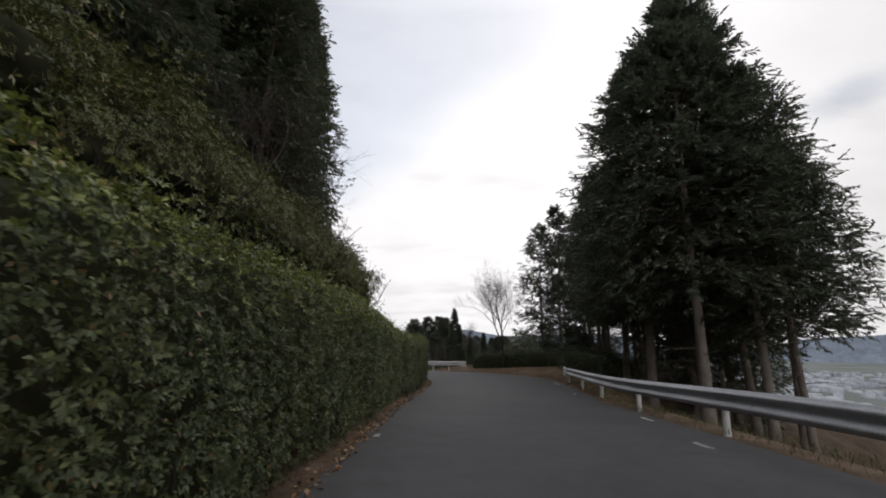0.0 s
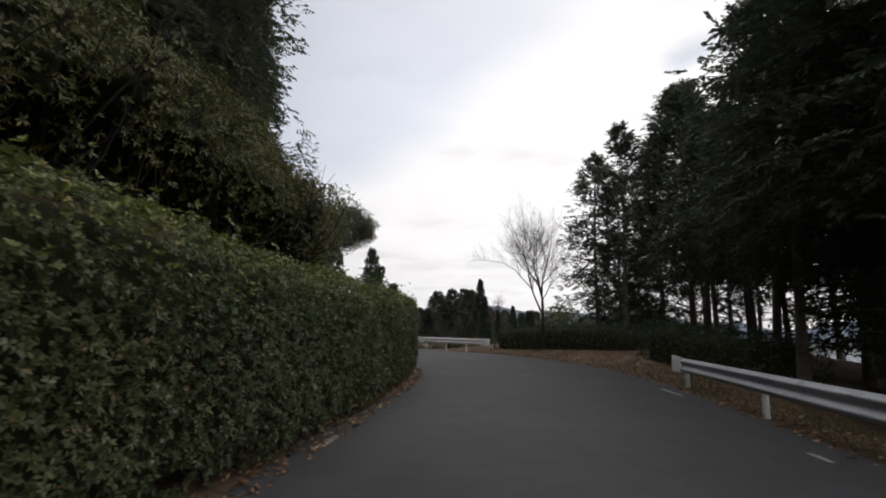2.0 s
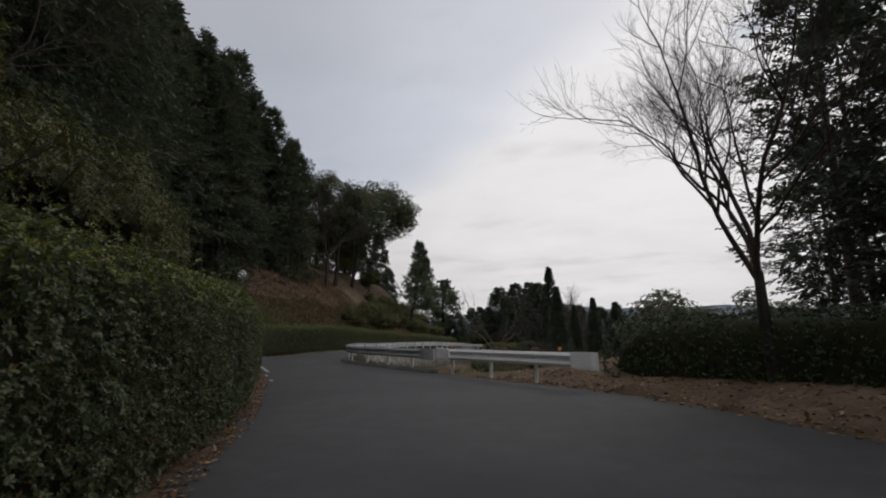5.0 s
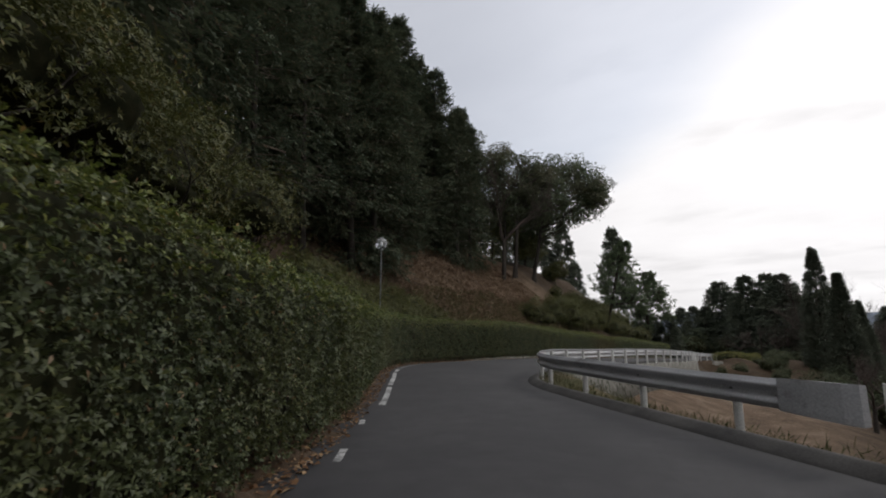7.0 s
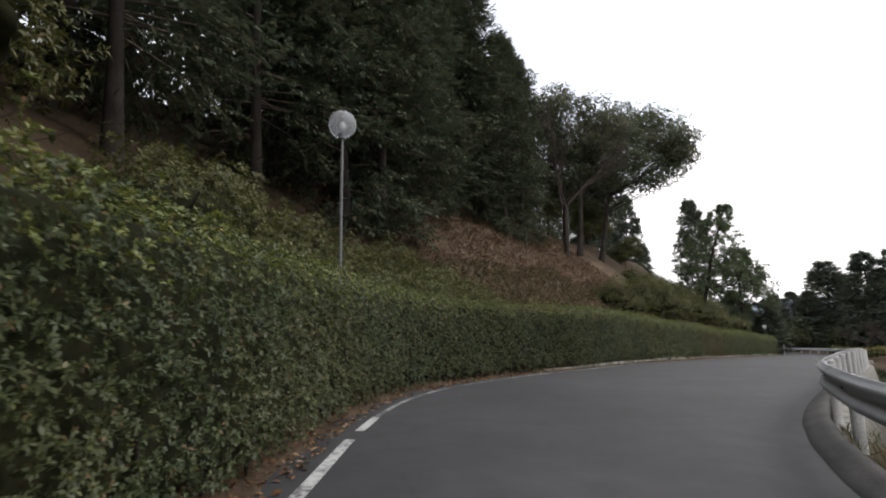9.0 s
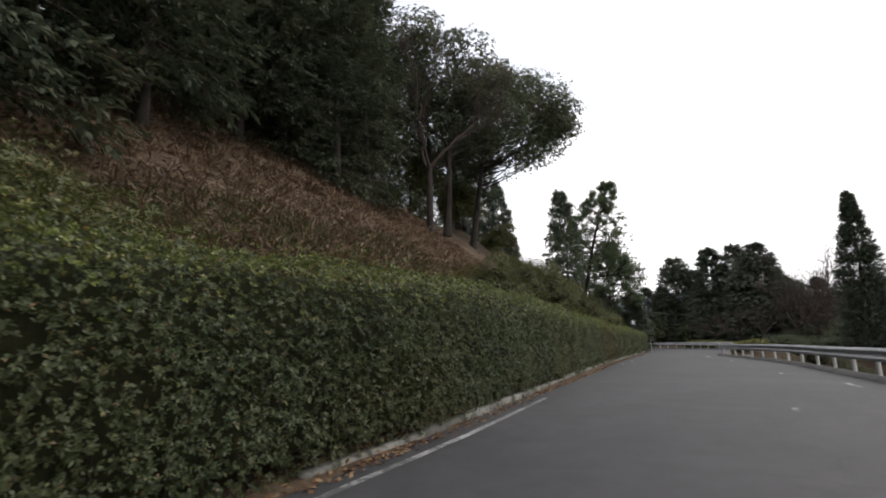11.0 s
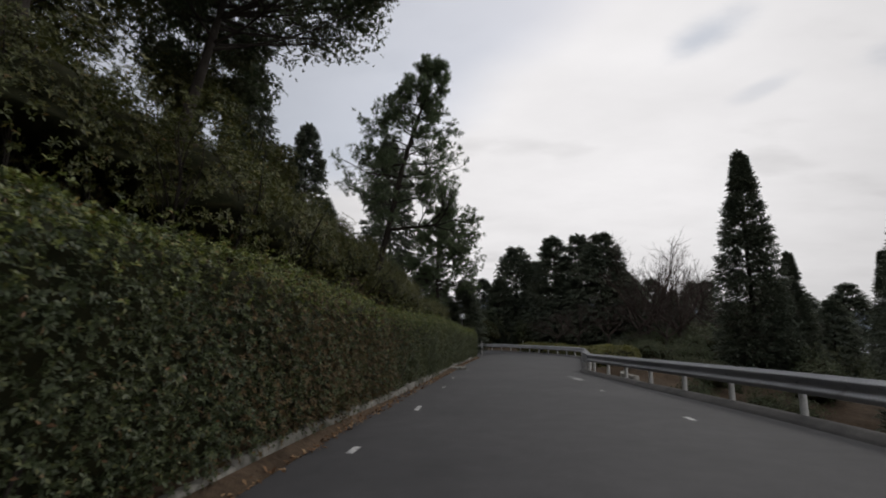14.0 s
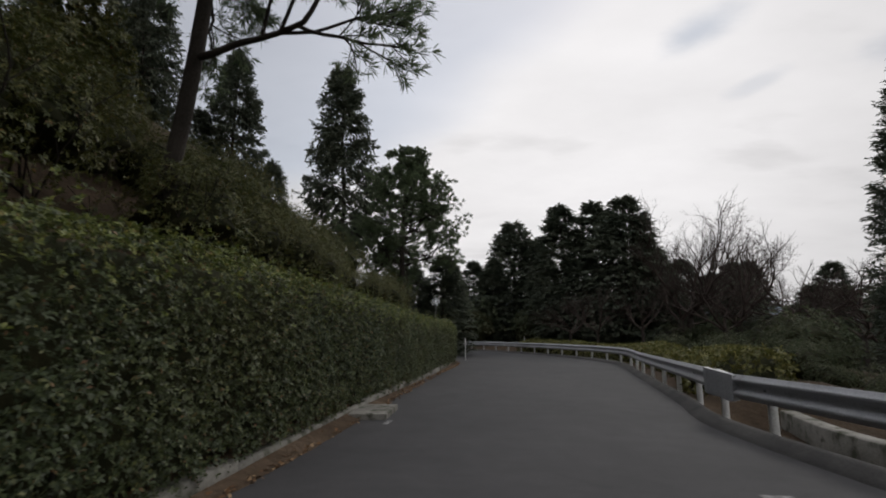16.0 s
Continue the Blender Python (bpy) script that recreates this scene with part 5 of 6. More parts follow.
def domed_tree(name, label, x, y, height, crown, r, lean=(0, 0), blobs=16, low=0.42, per=170, mat="oak", size=(0.2, 0.09), gap=0.35, stems=1, blob=0.34, shell=0.7, lobes=()):
    """A broad evergreen: limbs run up into rounded masses of leaves with sky between them. crown: radius."""
    tree = thing(name, label, "tree", at=pose(x, y, gz(x, y) - 0.15))
    wood, out, pts, nrm = [], [], [], []
    rad = height * 0.015
    mid = np.array([lean[0], lean[1], height * (1 + low) / 2])
    half = height * (1 - low) / 2
    mains = []
    for k in range(stems):
        off = np.array([1.7 * k - 0.6 * (stems - 1), -0.9 * k, 0])
        up = np.linspace(0, 1, 9)
        line_ = np.stack([off + np.array([lean[0] * 0.8 * u ** 1.4 + 0.7 * off[0] * u + 0.16 * math.sin(5 * u + k), lean[1] * 0.8 * u ** 1.4 + 0.14 * math.sin(4 * u + 2 * k), -0.3 + u * height * 0.84]) for u in up])
        wood.append(tube(line_, rad * np.interp(up, [0, 0.05, 0.5, 1], [1.5, 1.1, 0.7, 0.2]), 9))
        mains.append(line_)
    for k in range(blobs):
        a = k * 2.39996
        h = -0.75 + 1.7 * (k + 0.5) / blobs
        w = math.sqrt(max(0.08, 1 - min(1, abs(h)) ** 2))
        c = mid + np.array([math.cos(a) * crown * 0.72 * w, math.sin(a) * crown * 0.72 * w, h * half * 0.78]) + r.normal(0, 0.3 + 0.04 * crown, 3)
        br = crown * blob * r.uniform(0.75, 1.3)
        if k < len(lobes):
            c, br = mid + np.array(lobes[k][:3]), lobes[k][3]
        near = min(mains, key=lambda l_: np.hypot(*(l_[5, :2] - c[:2])))
        z0 = np.clip(c[2] - r.uniform(0.25, 0.6) * np.hypot(*(near[5, :2] - c[:2])) - 0.5, low * height * 0.7, near[-1, 2])
        start = np.array([np.interp(z0, near[:, 2], near[:, q]) for q in range(3)])
        bend = (start + c) / 2 + [0, 0, -0.02 * height] + r.normal(0, 0.5, 3)
        curve = [start * (1 - u) ** 2 + 2 * u * (1 - u) * bend + c * u * u for u in np.linspace(0, 1, 6)]
        out.append(tube(curve, np.linspace(rad * 0.32, rad * 0.08, 6), 6))
        for q in range(7):
            d = unit(r.normal(0, 1, 3) + [0, 0, 0.4])
            out.append(tube([curve[3], (curve[4] + c + d * br * 0.5) / 2, c + d * br * 0.95], [rad * 0.08, rad * 0.05, 0.006], 3))
        v = unit(r.normal(0, 1, (per, 3)))
        v = v[(v[:, 2] > -0.35) | (r.random(per) < 0.3)]
        f = 1 + 0.22 * np.sin(v[:, 0] * 6 + k) * np.sin(v[:, 1] * 6 + 2 * k) + 0.15 * np.sin(v[:, 2] * 8 + k)
        keep = np.sin(v[:, 0] * 5 + 3 * k) + np.sin(v[:, 1] * 5 - k) + np.sin(v[:, 2] * 4 + k) > -3 + 6 * gap * 0.62
        v, f = v[keep], f[keep]
        pts.append(c + v * (br * f * r.uniform(shell, 1.03, len(v)))[:, None] * [1, 1, 0.8])
        nrm.append(unit(v + [0, 0, 0.4] + r.normal(0, 0.3, v.shape)))
    mesh_part("trunk", poly_mesh("trunk", *join(wood), M["dark_bark"], True), tree)
    mesh_part("limb", poly_mesh("limb", *join(out), M["dark_bark"]), tree, kind="stuff")
    mesh_part("crown", soup("crown", whorls(np.concatenate(pts), np.concatenate(nrm), 5, *size, r, (0.0, 0.7)), M[mat]), tree)
    return tree


domed_tree("oak_tree", "evergreen oak with grey stems on the brown bank", -28.2, 88.6, 15.6, 6.0, rb, (1.0, 0.6), 48, 0.30, 420, gap=0.26, size=(0.15, 0.085), stems=2, blob=0.23, shell=0.86)
domed_tree("oak_tree", "large spreading evergreen oak on the edge of the bank", -28.2, 96.2, 17.0, 7.4, rb, (2.4, 3.2), 72, 0.38, 520, gap=0.18, size=(0.15, 0.085), blob=0.215, shell=0.88, lobes=((5.0, 1.6, 0.5, 1.7), (5.9, 1.9, 1.3, 1.6), (4.4, 1.4, 2.5, 1.8), (4.4, 1.6, -0.7, 1.3), (5.4, 1.7, 0.0, 1.3)))
bare_tree(-26.2, 83.4, 13.5, "half-bare brown-twigged tree before the oak", rb, (0.3, 0.2), 6, 0.5, 0.35, bark="dark_bark", mat="dark_twig")
domed_tree("oak_tree", "evergreen oak with a sparse brownish crown", -30.6, 83.6, 14.5, 5.2, rb, (0.6, 0.4), 34, 0.25, 260, gap=0.35, size=(0.17, 0.09), blob=0.25, shell=0.8)
bare_tree(-33.5, 88.5, 15.0, "tall half-bare tree on the bank top", rb, (0.2, 0.2), 6, 0.5, 0.4, bark="dark_bark", mat="dark_twig")
domed_tree("oak_tree", "evergreen oak further along the bank top", -32.5, 103.0, 10.5, 4.4, rb, (0.5, 0.3), 16, 0.2, 480, gap=0.2, size=(0.22, 0.12))
for x, y, h, c in ((-32.5, 92.5, 7.0, 3.2), (-33.0, 82.0, 7.0, 3.2), (-31.5, 101.0, 4.5, 2.4), (-29.0, 105.8, 3.2, 1.8), (-36.0, 97.0, 9.0, 3.6)):
    domed_tree("evergreen_tree", "bushy dark evergreen tree on the bank top", x, y, h, c, rb, (0.2, 0.1), 14, 0.12, 420, mat="shrub", gap=0.18, size=(0.16, 0.07), blob=0.42)
for x, y, h in ((14, 88, 12.0), (19, 92, 11.0), (24, 88, 12.0), (30, 92, 11.5), (36, 86, 12.5), (42, 92, 12), (17, 80, 8.0), (26, 79, 8.5)):
    domed_tree("evergreen_tree", "round dark evergreen tree below the lane", x, y, h, h * 0.36, rb, (0.2, 0), 12, 0.15, 170, gap=0.15, size=(0.34, 0.17), blob=0.42)


def pine(x, y, height, lean, label, r, limbs_n, first=0.35, reach_of=0.32, tuft=0.26, per=19, needle=0.020, shape=(0.8, 1.0, 0.7, 0.2), long_limb=None, level=0.65):
    """A red pine: long bare limbs in layers, needle tufts along their ends."""
    tree = thing("pine_tree", label, "tree", at=pose(x, y, gz(x, y) - 0.15))
    zs = np.linspace(0, height, 10)
    ctr = np.column_stack([lean[0] * (zs / height) + 0.10 * np.sin(zs * 0.7), lean[1] * (zs / height), zs])
    wood = [tube(ctr, np.interp(zs / height, [0, 0.05, 0.6, 1], [0.022, 0.016, 0.010, 0.002]) * height, 9)]
    out, tips = [], []
    for k in range(limbs_n):
        h = first + (1 - first) * ((k // 4) * 4 + r.random() * 2.2) / limbs_n
        a = k * 1.72 + r.normal(0, 0.35)
        c0 = np.array([np.interp(h * height, zs, ctr[:, q]) for q in range(3)])
        reach = height * reach_of * np.interp(h, [first, first + 0.18, 0.8, 1], shape) * r.uniform(0.75, 1.15)
        branching(r, c0, (math.cos(a), math.sin(a), np.interp(h, [first, 1], [0.0, level])), reach * 0.5, 0.010 + 0.010 * reach, 3, out, tips, (3, 4), 0.75, 0.05, 5, 0.58)
    if long_limb:
        c0 = np.array([np.interp(long_limb[0], zs, ctr[:, q]) for q in range(3)])
        branching(r, c0, long_limb[1], long_limb[2] * 0.56, 0.075, 3, out, tips, (5, 6), 0.62, 0.10, 6, 0.56)
    pts, ways = [], []
    for p, d in tips:
        for q in range(2):
            c0 = p - d * 0.16 * q + r.normal(0, 0.05, 3)
            w = unit(d + np.array([0, 0, 0.45]) + r.normal(0, 0.6, (per, 3)))
            pts.append(np.repeat(c0[None], per, 0))
            ways.append(w)
    pts, ways = np.concatenate(pts), np.concatenate(ways)
    k = len(pts)
    leaves = leaf_quads(pts, ways, unit(r.normal(0, 1, (k, 3))), tuft * r.uniform(0.6, 1.1, k), needle * r.uniform(0.7, 1.2, k), 0.0, 0.05)
    mesh_part("trunk", poly_mesh("trunk", *join(wood), M["dark_bark"], True), tree)
    mesh_part("limb", poly_mesh("limb", *join(out), M["dark_bark"]), tree, kind="stuff")
    mesh_part("crown", soup("crown", leaves, M["pine"]), tree)
    return tree


pine(-20.2, 99.6, 10.8, (3.5, -2.2), "leaning red pine with long bare limbs", rb, 40, 0.42, 0.30, long_limb=(3.5, (1.0, 0.04, -0.13), 4.4))
pine(-19.3, 121.4, 8.3 - gz(-19.3, 121.4), (0.5, 0.2), "young red pine in flat layers", rb, 68, 0.36, 0.40, tuft=0.24, per=42, needle=0.020, shape=(0.95, 1.0, 0.62, 0.22), level=0.18)


# ---- shrubs on the bank ----
def shrub_kind(r, radius, height, per_m2, mat, leaf, open_foot=False):
    """Broad-leaved shrub; with open_foot the leaves form a cap over dark bare stems."""
    tree = thing("evergreen_shrub", "wild evergreen shrub with broad leaves on the bank", "shrub", "shrubs behind the hedge")
    mid_h, half_h = (0.45, 0.55) if open_foot else (0.42, 0.58)
    area = 2 * math.pi * radius * height * 1.05
    n = int(area * per_m2)
    v = unit(r.normal(0, 1, (n, 3)))
    v[:, 2] = np.abs(v[:, 2]) ** 0.8 * np.where(r.random(n) < 0.85, 1, -0.4)
    v = unit(v)
    ph = r.uniform(0, 6.28, 6)
    bumps = 1 + 0.20 * np.sin(v[:, 0] * 5 + ph[0]) * np.sin(v[:, 1] * 5 + ph[1]) + 0.14 * np.sin(v[:, 2] * 7 + ph[2] + v[:, 0] * 3) + 0.10 * np.sin(v[:, 1] * 11 + ph[3])
    rad = bumps * r.uniform(0.72, 1.06, n)
    p = np.column_stack([v[:, 0] * radius * rad, v[:, 1] * radius * rad, height * mid_h + v[:, 2] * height * half_h * rad])
    mesh_part("foliage", soup("foliage", whorls(p, unit(v + r.normal(0, 0.35, (n, 3)) + [0, 0, 0.25]), *leaf, r), mat), tree)
    # dark inner blob standing in for shade under the leaves
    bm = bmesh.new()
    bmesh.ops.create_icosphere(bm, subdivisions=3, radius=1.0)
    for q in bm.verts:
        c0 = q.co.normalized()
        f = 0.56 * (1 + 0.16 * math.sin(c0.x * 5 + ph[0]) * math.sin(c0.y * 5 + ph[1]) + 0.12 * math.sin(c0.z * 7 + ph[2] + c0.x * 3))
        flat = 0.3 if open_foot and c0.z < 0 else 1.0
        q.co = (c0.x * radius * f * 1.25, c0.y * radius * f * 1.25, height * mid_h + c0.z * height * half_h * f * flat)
    part("core", bm, M["hedge_core"], tree, "dark shell for the shade inside the shrub", True)
    out, tips = [], []
    for k in range(9 if open_foot else 4):
        branching(r, (r.normal(0, 0.2), r.normal(0, 0.2), -0.3), (r.normal(0, 0.45), r.normal(0, 0.45), 1), height * 0.5, 0.035, 2 if open_foot else 1, out, tips, (2, 3), 0.5, 0.1, 3)
    mesh_part("stem", poly_mesh("stem", *join(out), M["dark_bark"]), tree, kind="stuff")
    return tree


rs2 = np.random.default_rng(33)
shrubs = [shrub_kind(rs2, 1.55, 3.3, 66, M["shrub"], (6, 0.10, 0.030), True) for k in range(3)] + [shrub_kind(rs2, 1.2, 1.9, 90, M["shrub"], (6, 0.085, 0.024)) for k in range(2)] + [None] + [shrub_kind(rs2, 2.1, 3.9, 42, M["shrub"], (6, 0.115, 0.034)) for k in range(2)]
places = []
for s in np.arange(s_of(1.6, -7), S_Y[58.5] - 6, 1.9):
    for o, f, kinds in ((4.6, 1.02, (0, 1, 2)), (6.6, 1.0, (0, 1, 2))):
        q = s + rs2.uniform(-0.5, 0.5)
        x, y = spot(q, left_d(q) + o + rs2.uniform(-0.25, 0.25))[0]
        places.append((x, y, f * rs2.uniform(0.85, 1.15), int(rs2.choice(kinds))))
for s in np.arange(S_Y[58.5] - 5.5, S_Y[58.5] + 3.5, 1.3):
    q = s + rs2.uniform(-0.4, 0.4)
    for o, f in ((2.5, 1.3), (3.9, 1.15)):
        x, y = spot(q, left_d(q) + o + rs2.uniform(-0.3, 0.3))[0]
        places.append((x, y, f * rs2.uniform(0.75, 1.1), int(rs2.choice((3, 4)))))
for s in np.arange(S_Y[64.5] + 3, s_of(-13, 79.5), 2.6):
    q = s + rs2.uniform(-0.8, 0.8)
    x, y = spot(q, left_d(q) + rs2.uniform(1.2, 2.0))[0]
    places.append((x, y, rs2.uniform(0.22, 0.42), int(rs2.choice((3, 4)))))
for s in np.arange(s_of(-13, 78.0), S_Y[116] + 2, 2.1):
    low, mid_row = np.interp(s - S_Y[84], [-6, -2, 3, 6, 11, 16], [0.78, 0.9, 1.15, 1.22, 1.05, 0.85]), np.interp(s - S_Y[84], [0, 4, 10, 14], [0.42, 0.5, 0.78, 0.6])
    for o, f, kinds in ((2.1, 0.62 if s < S_Y[84] - 1 else 0.34, (3, 4)), (3.9, low * 0.86, (0, 1, 2)), (6.3, mid_row, (6, 7)), (9.2, 0.4, (6, 7))):
        q = s + rs2.uniform(-0.5, 0.5)
        if o > 5 and s < s_of(-13, 79.5) + (o - 4) * 3.2:
            continue
        x, y = spot(q, left_d(q) + o + rs2.uniform(-0.4, 0.4))[0]
        places.append((x, y, f * rs2.uniform(0.8, 1.15), int(rs2.choice(kinds))))
plant_copies(shrubs, places, rs2, 0.25)

# dark undergrowth inside the forest
pts, nrm = [], []
for s in np.arange(s_of(1.6, -4), S_Y[98], 1.5):
    open_bank = float(ease(s, S_Y[58.5] - 6, S_Y[58.5]))
    for o in ((6.8, 8.6) if open_bank < 0.1 else ()) + ((14.5, 17.0, 20.0, 24.0) if open_bank > 0.5 else (11.5, 14.5)):
        x, y = spot(s, left_d(s) + o + rs2.uniform(-0.5, 1.5) + 3.0 * float(ease(s, S_Y[84], S_Y[98])))[0]
        h, n = rs2.uniform(1.4, 3.0), 70
        v = unit(rs2.normal(0, 1, (n, 3)))
        v[:, 2] = np.abs(v[:, 2])
        pts.append(np.array([x, y, gz(x, y) - 0.1]) + v * np.array([1.3, 1.3, h]) * rs2.uniform(0.5, 1.0, (n, 1)))
        nrm.append(unit(v + [0, 0, 0.3]))
tagged(new("undergrowth", soup("undergrowth", whorls(np.concatenate(pts), np.concatenate(nrm), 5, 0.24, 0.09, rs2), M["shrub"])), "dark tangled undergrowth inside the forest", "undergrowth", kind="stuff")


# thicket in the hollow below the lane
thick = [shrub_kind(rs2, 1.7, 2.8, 13, M["oak"], (5, 0.16, 0.07)) for k in range(2)]
for ob in thick:
    ob.name = "thicket_bush"
    tagged(ob, "dark evergreen thicket bush in the hollow", "shrub", "thicket in the hollow")
places = []
for _ in range(90):
    x, y = rs2.uniform(-4, 30), rs2.uniform(84, 136)
    s, d = sd([(x, y)])
    if right_d(s)[0] - d[0] < 8.5:
        continue
    places.append((x, y, rs2.uniform(0.6, 1.25), int(rs2.integers(0, 2))))
for _ in range(150):
    x, y = rs2.uniform(-10, 12), rs2.uniform(86, 122)
    s, d = sd([(x, y)])
    if 4.2 < right_d(s)[0] - d[0] < 8.5 and len(places) < 130:
        places.append((x, y, rs2.uniform(0.3, 0.6), int(rs2.integers(0, 2))))
for s in np.arange(s_of(-9.3, 82), S_WING[0] - 0.8, 1.1):
    for o in (2.0, 3.6):
        x, y = spot(s + rs2.uniform(-0.4, 0.4), right_d(s) - o - rs2.uniform(0, 0.8))[0]
        places.append((x, y, rs2.uniform(0.34, 0.5), int(rs2.integers(0, 2))))
for _ in range(40):
    places.append((rs2.uniform(-24, 14), rs2.uniform(143, 160), rs2.uniform(1.2, 2.2), int(rs2.integers(0, 2))))
for _ in range(30):
    x, y = rs2.uniform(2, 34), rs2.uniform(66, 84)
    places.append((x, y, rs2.uniform(0.7, 1.4), int(rs2.integers(0, 2))))
plant_copies(thick, places, rs2, 0.3)


# ---- lamps and markers ----
def globe_lamp(x, y, top, label):
    lamp = thing("globe_lamp", label, "lamp post", "globe lamps")
    z0 = gz(x, y) - 0.1
    lamp.matrix_basis = pose(x, y, z0)
    h = top - z0
    part("pole", bm_rod(0.03, 0.025, 0, h - 0.42, 12), M["lamp_pole"], lamp)
    part("collar", bm_rod(0.075, 0.06, h - 0.44, h - 0.34, 14, 0.01), M["lamp_pole"], lamp)
    bm = bmesh.new()
    bmesh.ops.create_uvsphere(bm, u_segments=24, v_segments=16, radius=0.25)
    bmesh.ops.translate(bm, verts=bm.verts[:], vec=(0, 0, h - 0.16))
    globe = part("globe", bm, M["globe"], lamp, "clear glass globe", True)
    bm = bmesh.new()
    bmesh.ops.create_uvsphere(bm, u_segments=12, v_segments=8, radius=0.06)
    for q in bm.verts:
        q.co.z = q.co.z * 1.5 + h - 0.2
    part("bulb", bm, M["sign_white"], globe, "unlit white bulb", True)
    return lamp


globe_lamp(-16.5, 52.7, 3.1, "slim grey lamp post with a clear globe")
globe_lamp(-16.6, 118.6, -1.7, "slim lamp post with a small pale globe")


def marker(x, y, h, label, face):
    ob = thing("marker_post", label, "marker post")
    ob.matrix_basis = pose(x, y, gz(x, y) - 0.05)
    part("pole", bm_rod(0.03, 0.03, 0, h, 10, 0.008), M["post"], ob)
    part("plate", bm_box(0.02 if face else 0.12, 0.14, 0.22, (0, -0.03, h - 0.1), 0.006), M["sign_white"] if face else M["orange"], ob)
    return ob


marker(-10.3, 133.2, 1.1, "small white roadside marker on a post", True)
marker(-14.9, 119.0, 1.4, "white marker post at the hedge end", True)
def rail_reflector(x, y):
    refl = thing("rail_reflector", "small orange reflector on the guardrail end", "reflector", "rail end reflectors")
    refl.matrix_basis = pose(x, y, road_z(s_of(x, y)) + 0.82)
    part("bracket", bm_rod(0.012, 0.012, -0.05, 0.04, 8), M["lamp_pole"], refl)
    bm = bm_rod(0.045, 0.045, 0, 0.025, 16, 0.005)
    bmesh.ops.rotate(bm, cent=(0, 0, 0), matrix=Matrix.Rotation(radians(90), 3, "X"), verts=bm.verts[:])
    bmesh.ops.translate(bm, verts=bm.verts[:], vec=(0, 0, 0.08))
    part("lens", bm, M["orange"], refl)


rail_reflector(0.95, 40.85)
rail_reflector(-2.5, 44.42)

# ---- litter, brush and grass ----
rl = np.random.default_rng(44)


def scatter(name, label, category, s0, s1, o0, o1, side, n, mat, length, width, flat, tall=0.0):
    s = rl.uniform(s0, s1, n)
    o = o0 + (o1 - o0) * rl.random(n) ** 1.2
    d = left_d(s) + o if side > 0 else right_d(s) - o
    p = spot(s, d)
    z = ground_z(p[:, 0], p[:, 1])
    on = (o < 0)
    z = np.where(on, np.array(road_top(s, d)), z)
    w = unit(np.column_stack([rl.normal(0, 1, (n, 2)), rl.normal(tall, 0.25 + flat, n)]))
    v = leaf_quads(np.column_stack([p, z + 0.015]), w, unit(np.array([0, 0, 1.0]) + rl.normal(0, 0.3, (n, 3))), length * rl.uniform(0.5, 1.6, n), width * rl.uniform(0.6, 1.4, n), 0.2, 0.0)
    return tagged(new(name, soup(name, v, mat)), label, category, kind="stuff")


scatter("dead_brush", "cut dead branches and dry fern on the bank", "brush", S_Y[58.5] - 1, S_Y[84] + 4, 3.4, 12.0, 1, 18000, M["dead"], 0.26, 0.022, 0.1, 0.3)
scatter("bank_weeds", "low green weeds on the foot of the bank", "weeds", S_Y[58.5], S_Y[84] + 2, 1.2, 6.6, 1, 40000, M["weeds"], 0.14, 0.05, 0.2, 0.9)
scatter("fallen_leaves", "brown fallen leaves along the verge", "leaves", s_of(2.3, 14), S_Y[39.5] + 2, -0.15, 4.5, -1, 9000, M["litter"], 0.09, 0.05, 0.0)
scatter("fallen_leaves", "brown leaves at the foot of the hedge", "leaves", s_of(1.6, -5), S_Y[116], -0.22, 0.35, 1, 13000, M["litter"], 0.07, 0.04, 0.0)
scatter("dry_grass", "dry yellowish grass inside the bend", "grass", S_Y[39.5] + 3, S_Y[58.5] + 2, 0.25, 7.0, -1, 11000, M["grass"], 0.16, 0.012, 0.1, 1.4)
scatter("dry_grass", "dry grass tufts under the guardrail", "grass", s_of(1.6, -6), S_Y[30], 0.1, 2.2, -1, 8000, M["grass"], 0.13, 0.011, 0.1, 1.4)

scatter("tall_weeds", "rank green and dry weeds over the bank", "weeds", S_Y[58.5], S_Y[84] + 6, 1.2, 6.4, 1, 18000, M["weeds"], 0.28, 0.026, 0.25, 1.3)
scatter("bank_fern", "brown dry fern on the upper bank", "fern", S_Y[58.5], S_Y[84] + 6, 3.0, 13.0, 1, 22000, M["dead"], 0.34, 0.045, 0.2, 0.7)
# heaps of cut fern and brush on the bank
pts, ways = [], []
for _ in range(520):
    s = rl.uniform(S_Y[58.5] + 1, S_Y[84] + 6)
    o = rl.uniform(3.6, 12.5)
    c0 = spot(s, left_d(s) + o)[0]
    rad, n = rl.uniform(0.25, 0.75), 60
    off = rl.normal(0, 0.5, (n, 2)) * rad
    z = ground_z(c0[0] + off[:, 0], c0[1] + off[:, 1]) + np.abs(rl.normal(0, 0.12, n)) * rad * 1.5
    pts.append(np.column_stack([c0 + off, z]))
    ways.append(unit(np.column_stack([rl.normal(0, 1, (n, 2)) + rl.normal(0, 0.6, 2), rl.normal(0.25, 0.35, n)])))
pts, ways = np.concatenate(pts), np.concatenate(ways)
k = len(pts)
tagged(new("brush_heap", soup("brush_heap", leaf_quads(pts, ways, unit(np.array([0, 0, 1.0]) + rl.normal(0, 0.6, (k, 3))), rl.uniform(0.15, 0.5, k), rl.uniform(0.02, 0.06, k), 0.2, 0.15), M["dead"])), "heaps of cut fern and brushwood on the bank", "brush", kind="stuff")
pieces = []
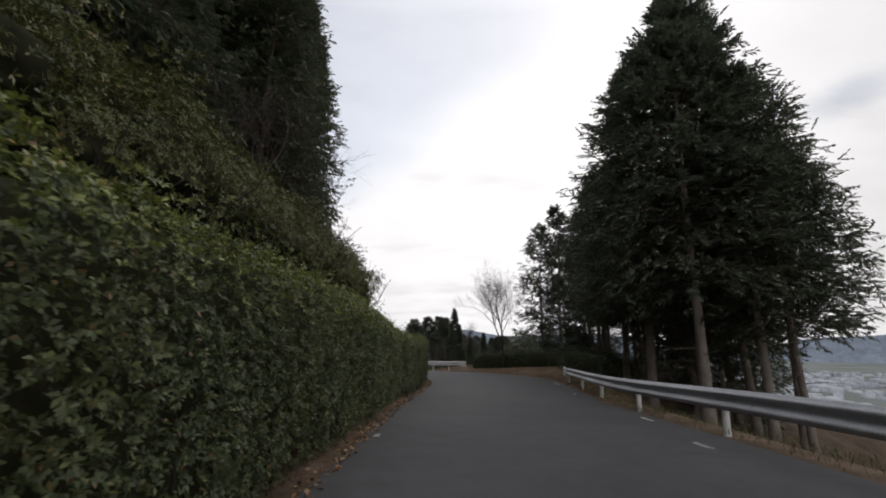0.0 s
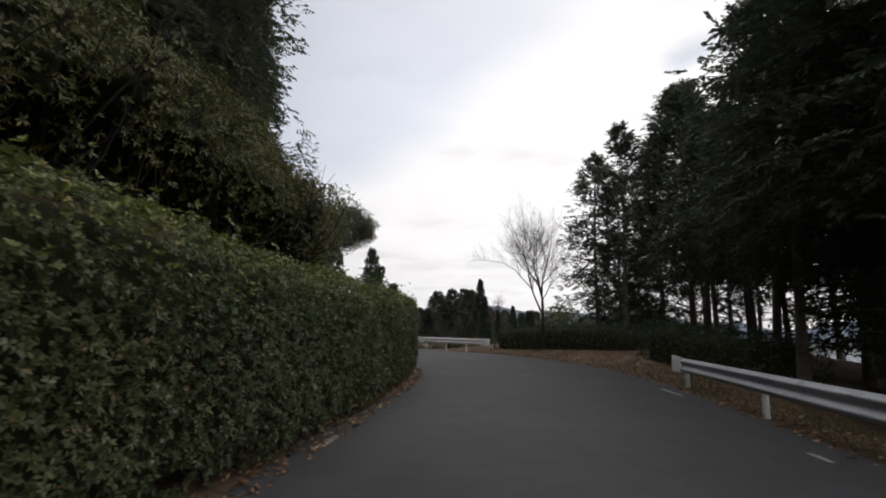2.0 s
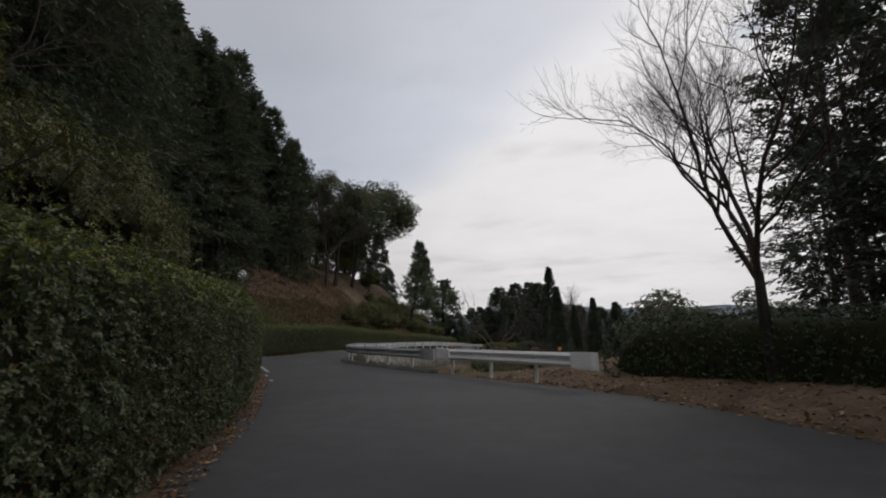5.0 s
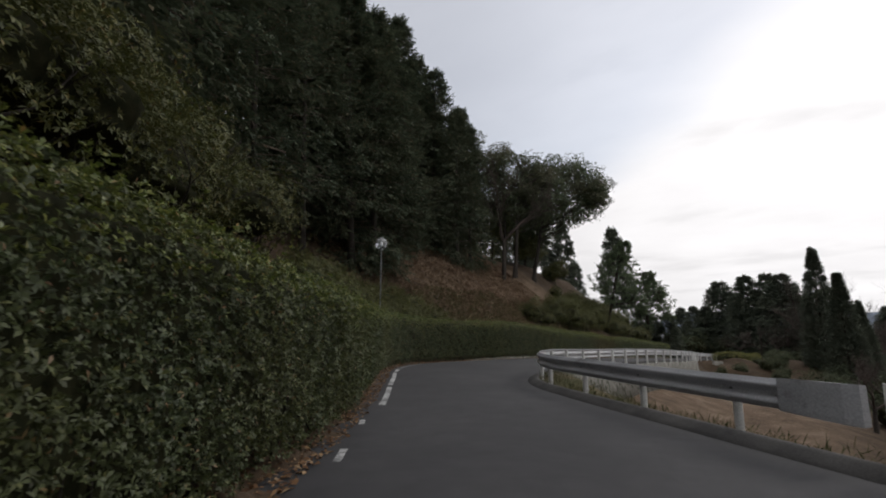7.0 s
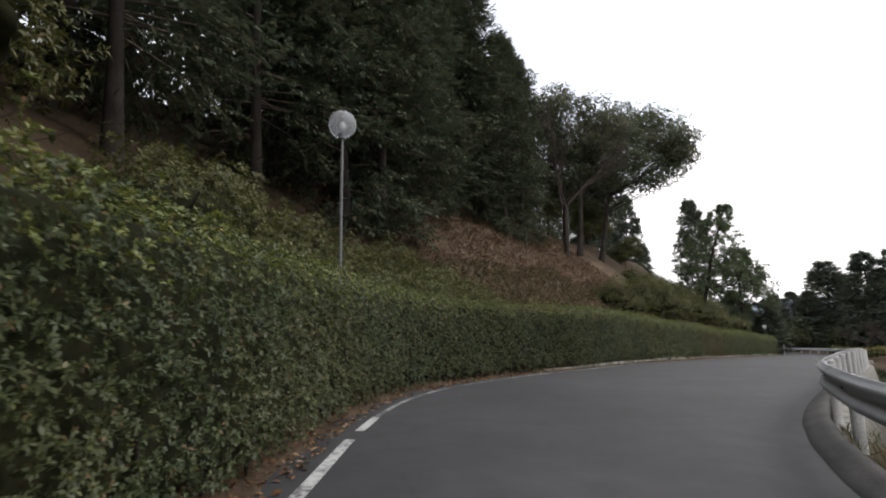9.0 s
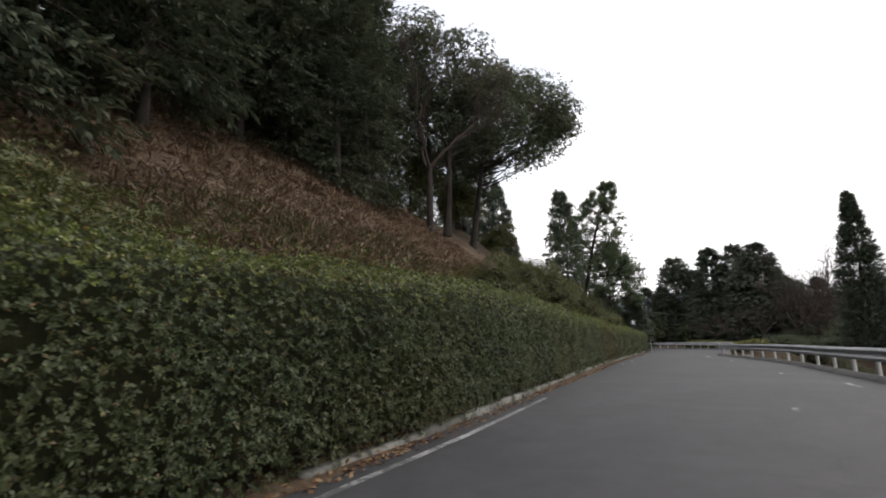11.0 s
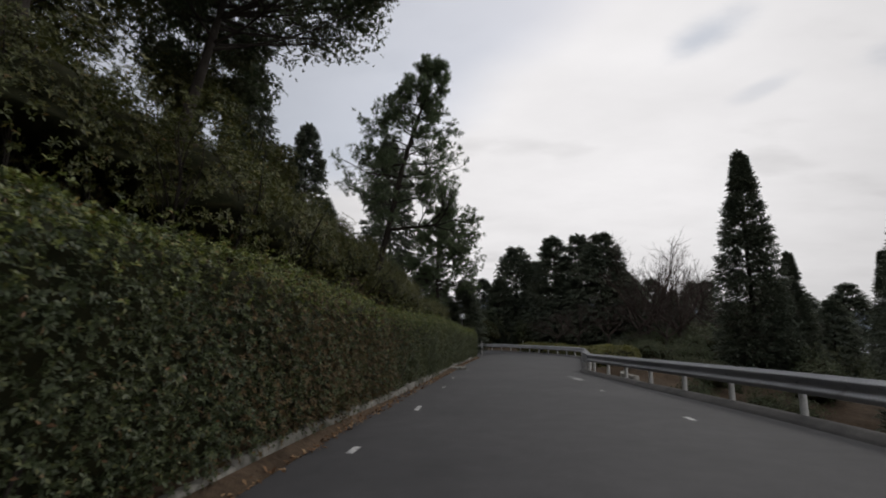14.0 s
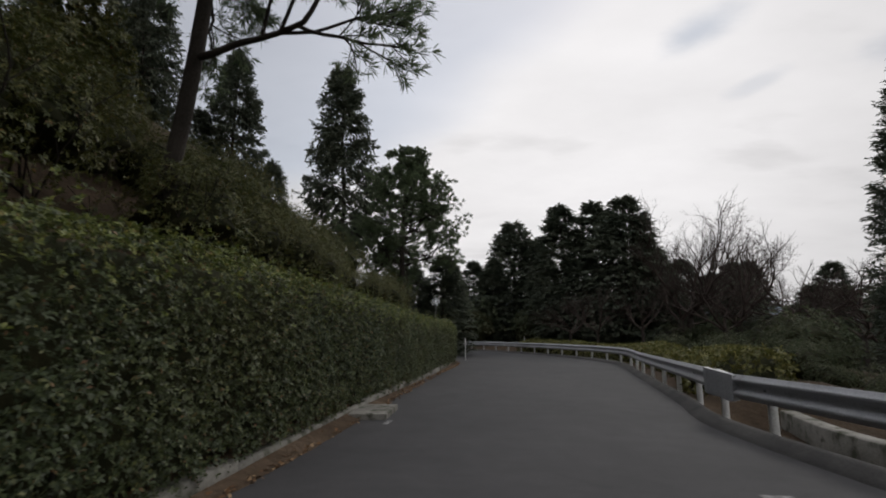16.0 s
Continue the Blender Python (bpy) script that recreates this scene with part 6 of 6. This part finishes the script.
for _ in range(150):
    s, o = rl.uniform(S_Y[58.5] + 2, S_Y[84] - 6), rl.uniform(2.0, 12.0)
    c0 = spot(s, left_d(s) + o)[0]
    a, L = rl.uniform(0, 6.28), rl.uniform(0.4, 1.6)
    e = c0 + np.array([math.cos(a), math.sin(a)]) * L
    mid_ = (c0 + e) / 2
    pieces.append(tube([(c0[0], c0[1], gz(*c0) + 0.06), (mid_[0], mid_[1], gz(*mid_) + 0.13), (e[0], e[1], gz(*e) + 0.1)], [0.02, 0.016, 0.008], 4))
tagged(new("cut_branch", poly_mesh("cut_branch", *join(pieces), M["grey_bark"])), "cut bare branches lying on the bank", "branches", kind="stuff")

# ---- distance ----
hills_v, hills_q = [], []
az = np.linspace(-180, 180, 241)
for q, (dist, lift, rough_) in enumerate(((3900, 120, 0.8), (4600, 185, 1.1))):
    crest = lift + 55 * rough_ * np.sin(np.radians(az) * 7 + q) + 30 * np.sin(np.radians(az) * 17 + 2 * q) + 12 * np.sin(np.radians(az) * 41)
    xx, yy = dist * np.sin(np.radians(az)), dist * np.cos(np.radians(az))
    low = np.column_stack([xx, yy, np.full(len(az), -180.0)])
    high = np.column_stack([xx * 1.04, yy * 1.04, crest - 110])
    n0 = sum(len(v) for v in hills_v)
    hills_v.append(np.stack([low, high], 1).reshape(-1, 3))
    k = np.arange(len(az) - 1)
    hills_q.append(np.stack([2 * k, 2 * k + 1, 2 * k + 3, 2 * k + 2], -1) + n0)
tagged(new("backdrop_hills", poly_mesh("backdrop_hills", np.concatenate(hills_v), np.concatenate(hills_q), M["hills"])), "far hills tinted blue for haze, beyond the valley", "hills", kind="structure")
town = []
cube = np.array([(x, y, z) for x in (-0.5, 0.5) for y in (-0.5, 0.5) for z in (0, 1)], dtype=float)
cq = np.array([(0, 1, 3, 2), (4, 6, 7, 5), (0, 4, 5, 1), (2, 3, 7, 6), (1, 5, 7, 3)])
for _ in range(900):
    a, dist = math.radians(rl.uniform(25, 75)), rl.uniform(350, 2200)
    x, y = dist * math.sin(a), dist * math.cos(a)
    town.append((cube * (rl.uniform(8, 26), rl.uniform(8, 26), rl.uniform(4, 13)) + (x, y, gz(x, y) - 0.5), cq))
tagged(new("far_town", poly_mesh("far_town", *join(town), M["far_town"])), "pale houses of a far town in the valley", "town", kind="stuff")

pts, nrm = [], []
for _ in range(1000):
    a, dist = math.radians(rl.uniform(-30, 100)), rl.uniform(75, 420)
    x, y = dist * math.sin(a), 60 + dist * math.cos(a)
    s, d = sd([(x, y)])
    if right_d(s)[0] - d[0] < 40:
        continue
    h = rl.uniform(5, 11)
    u = unit(rl.normal(0, 1, (15, 3)))
    u[:, 2] = np.abs(u[:, 2])
    pts.append(np.array([x, y, gz(x, y)]) + u * np.array([h * 0.32, h * 0.32, h]) * rl.uniform(0.7, 1.05, (15, 1)))
    nrm.append(u)
tagged(new("far_woods", soup("far_woods", whorls(np.concatenate(pts), unit(np.concatenate(nrm)), 4, 2.4, 1.3, rl), M["oak"])), "far mixed woods on the lower slopes", "woods", kind="stuff")
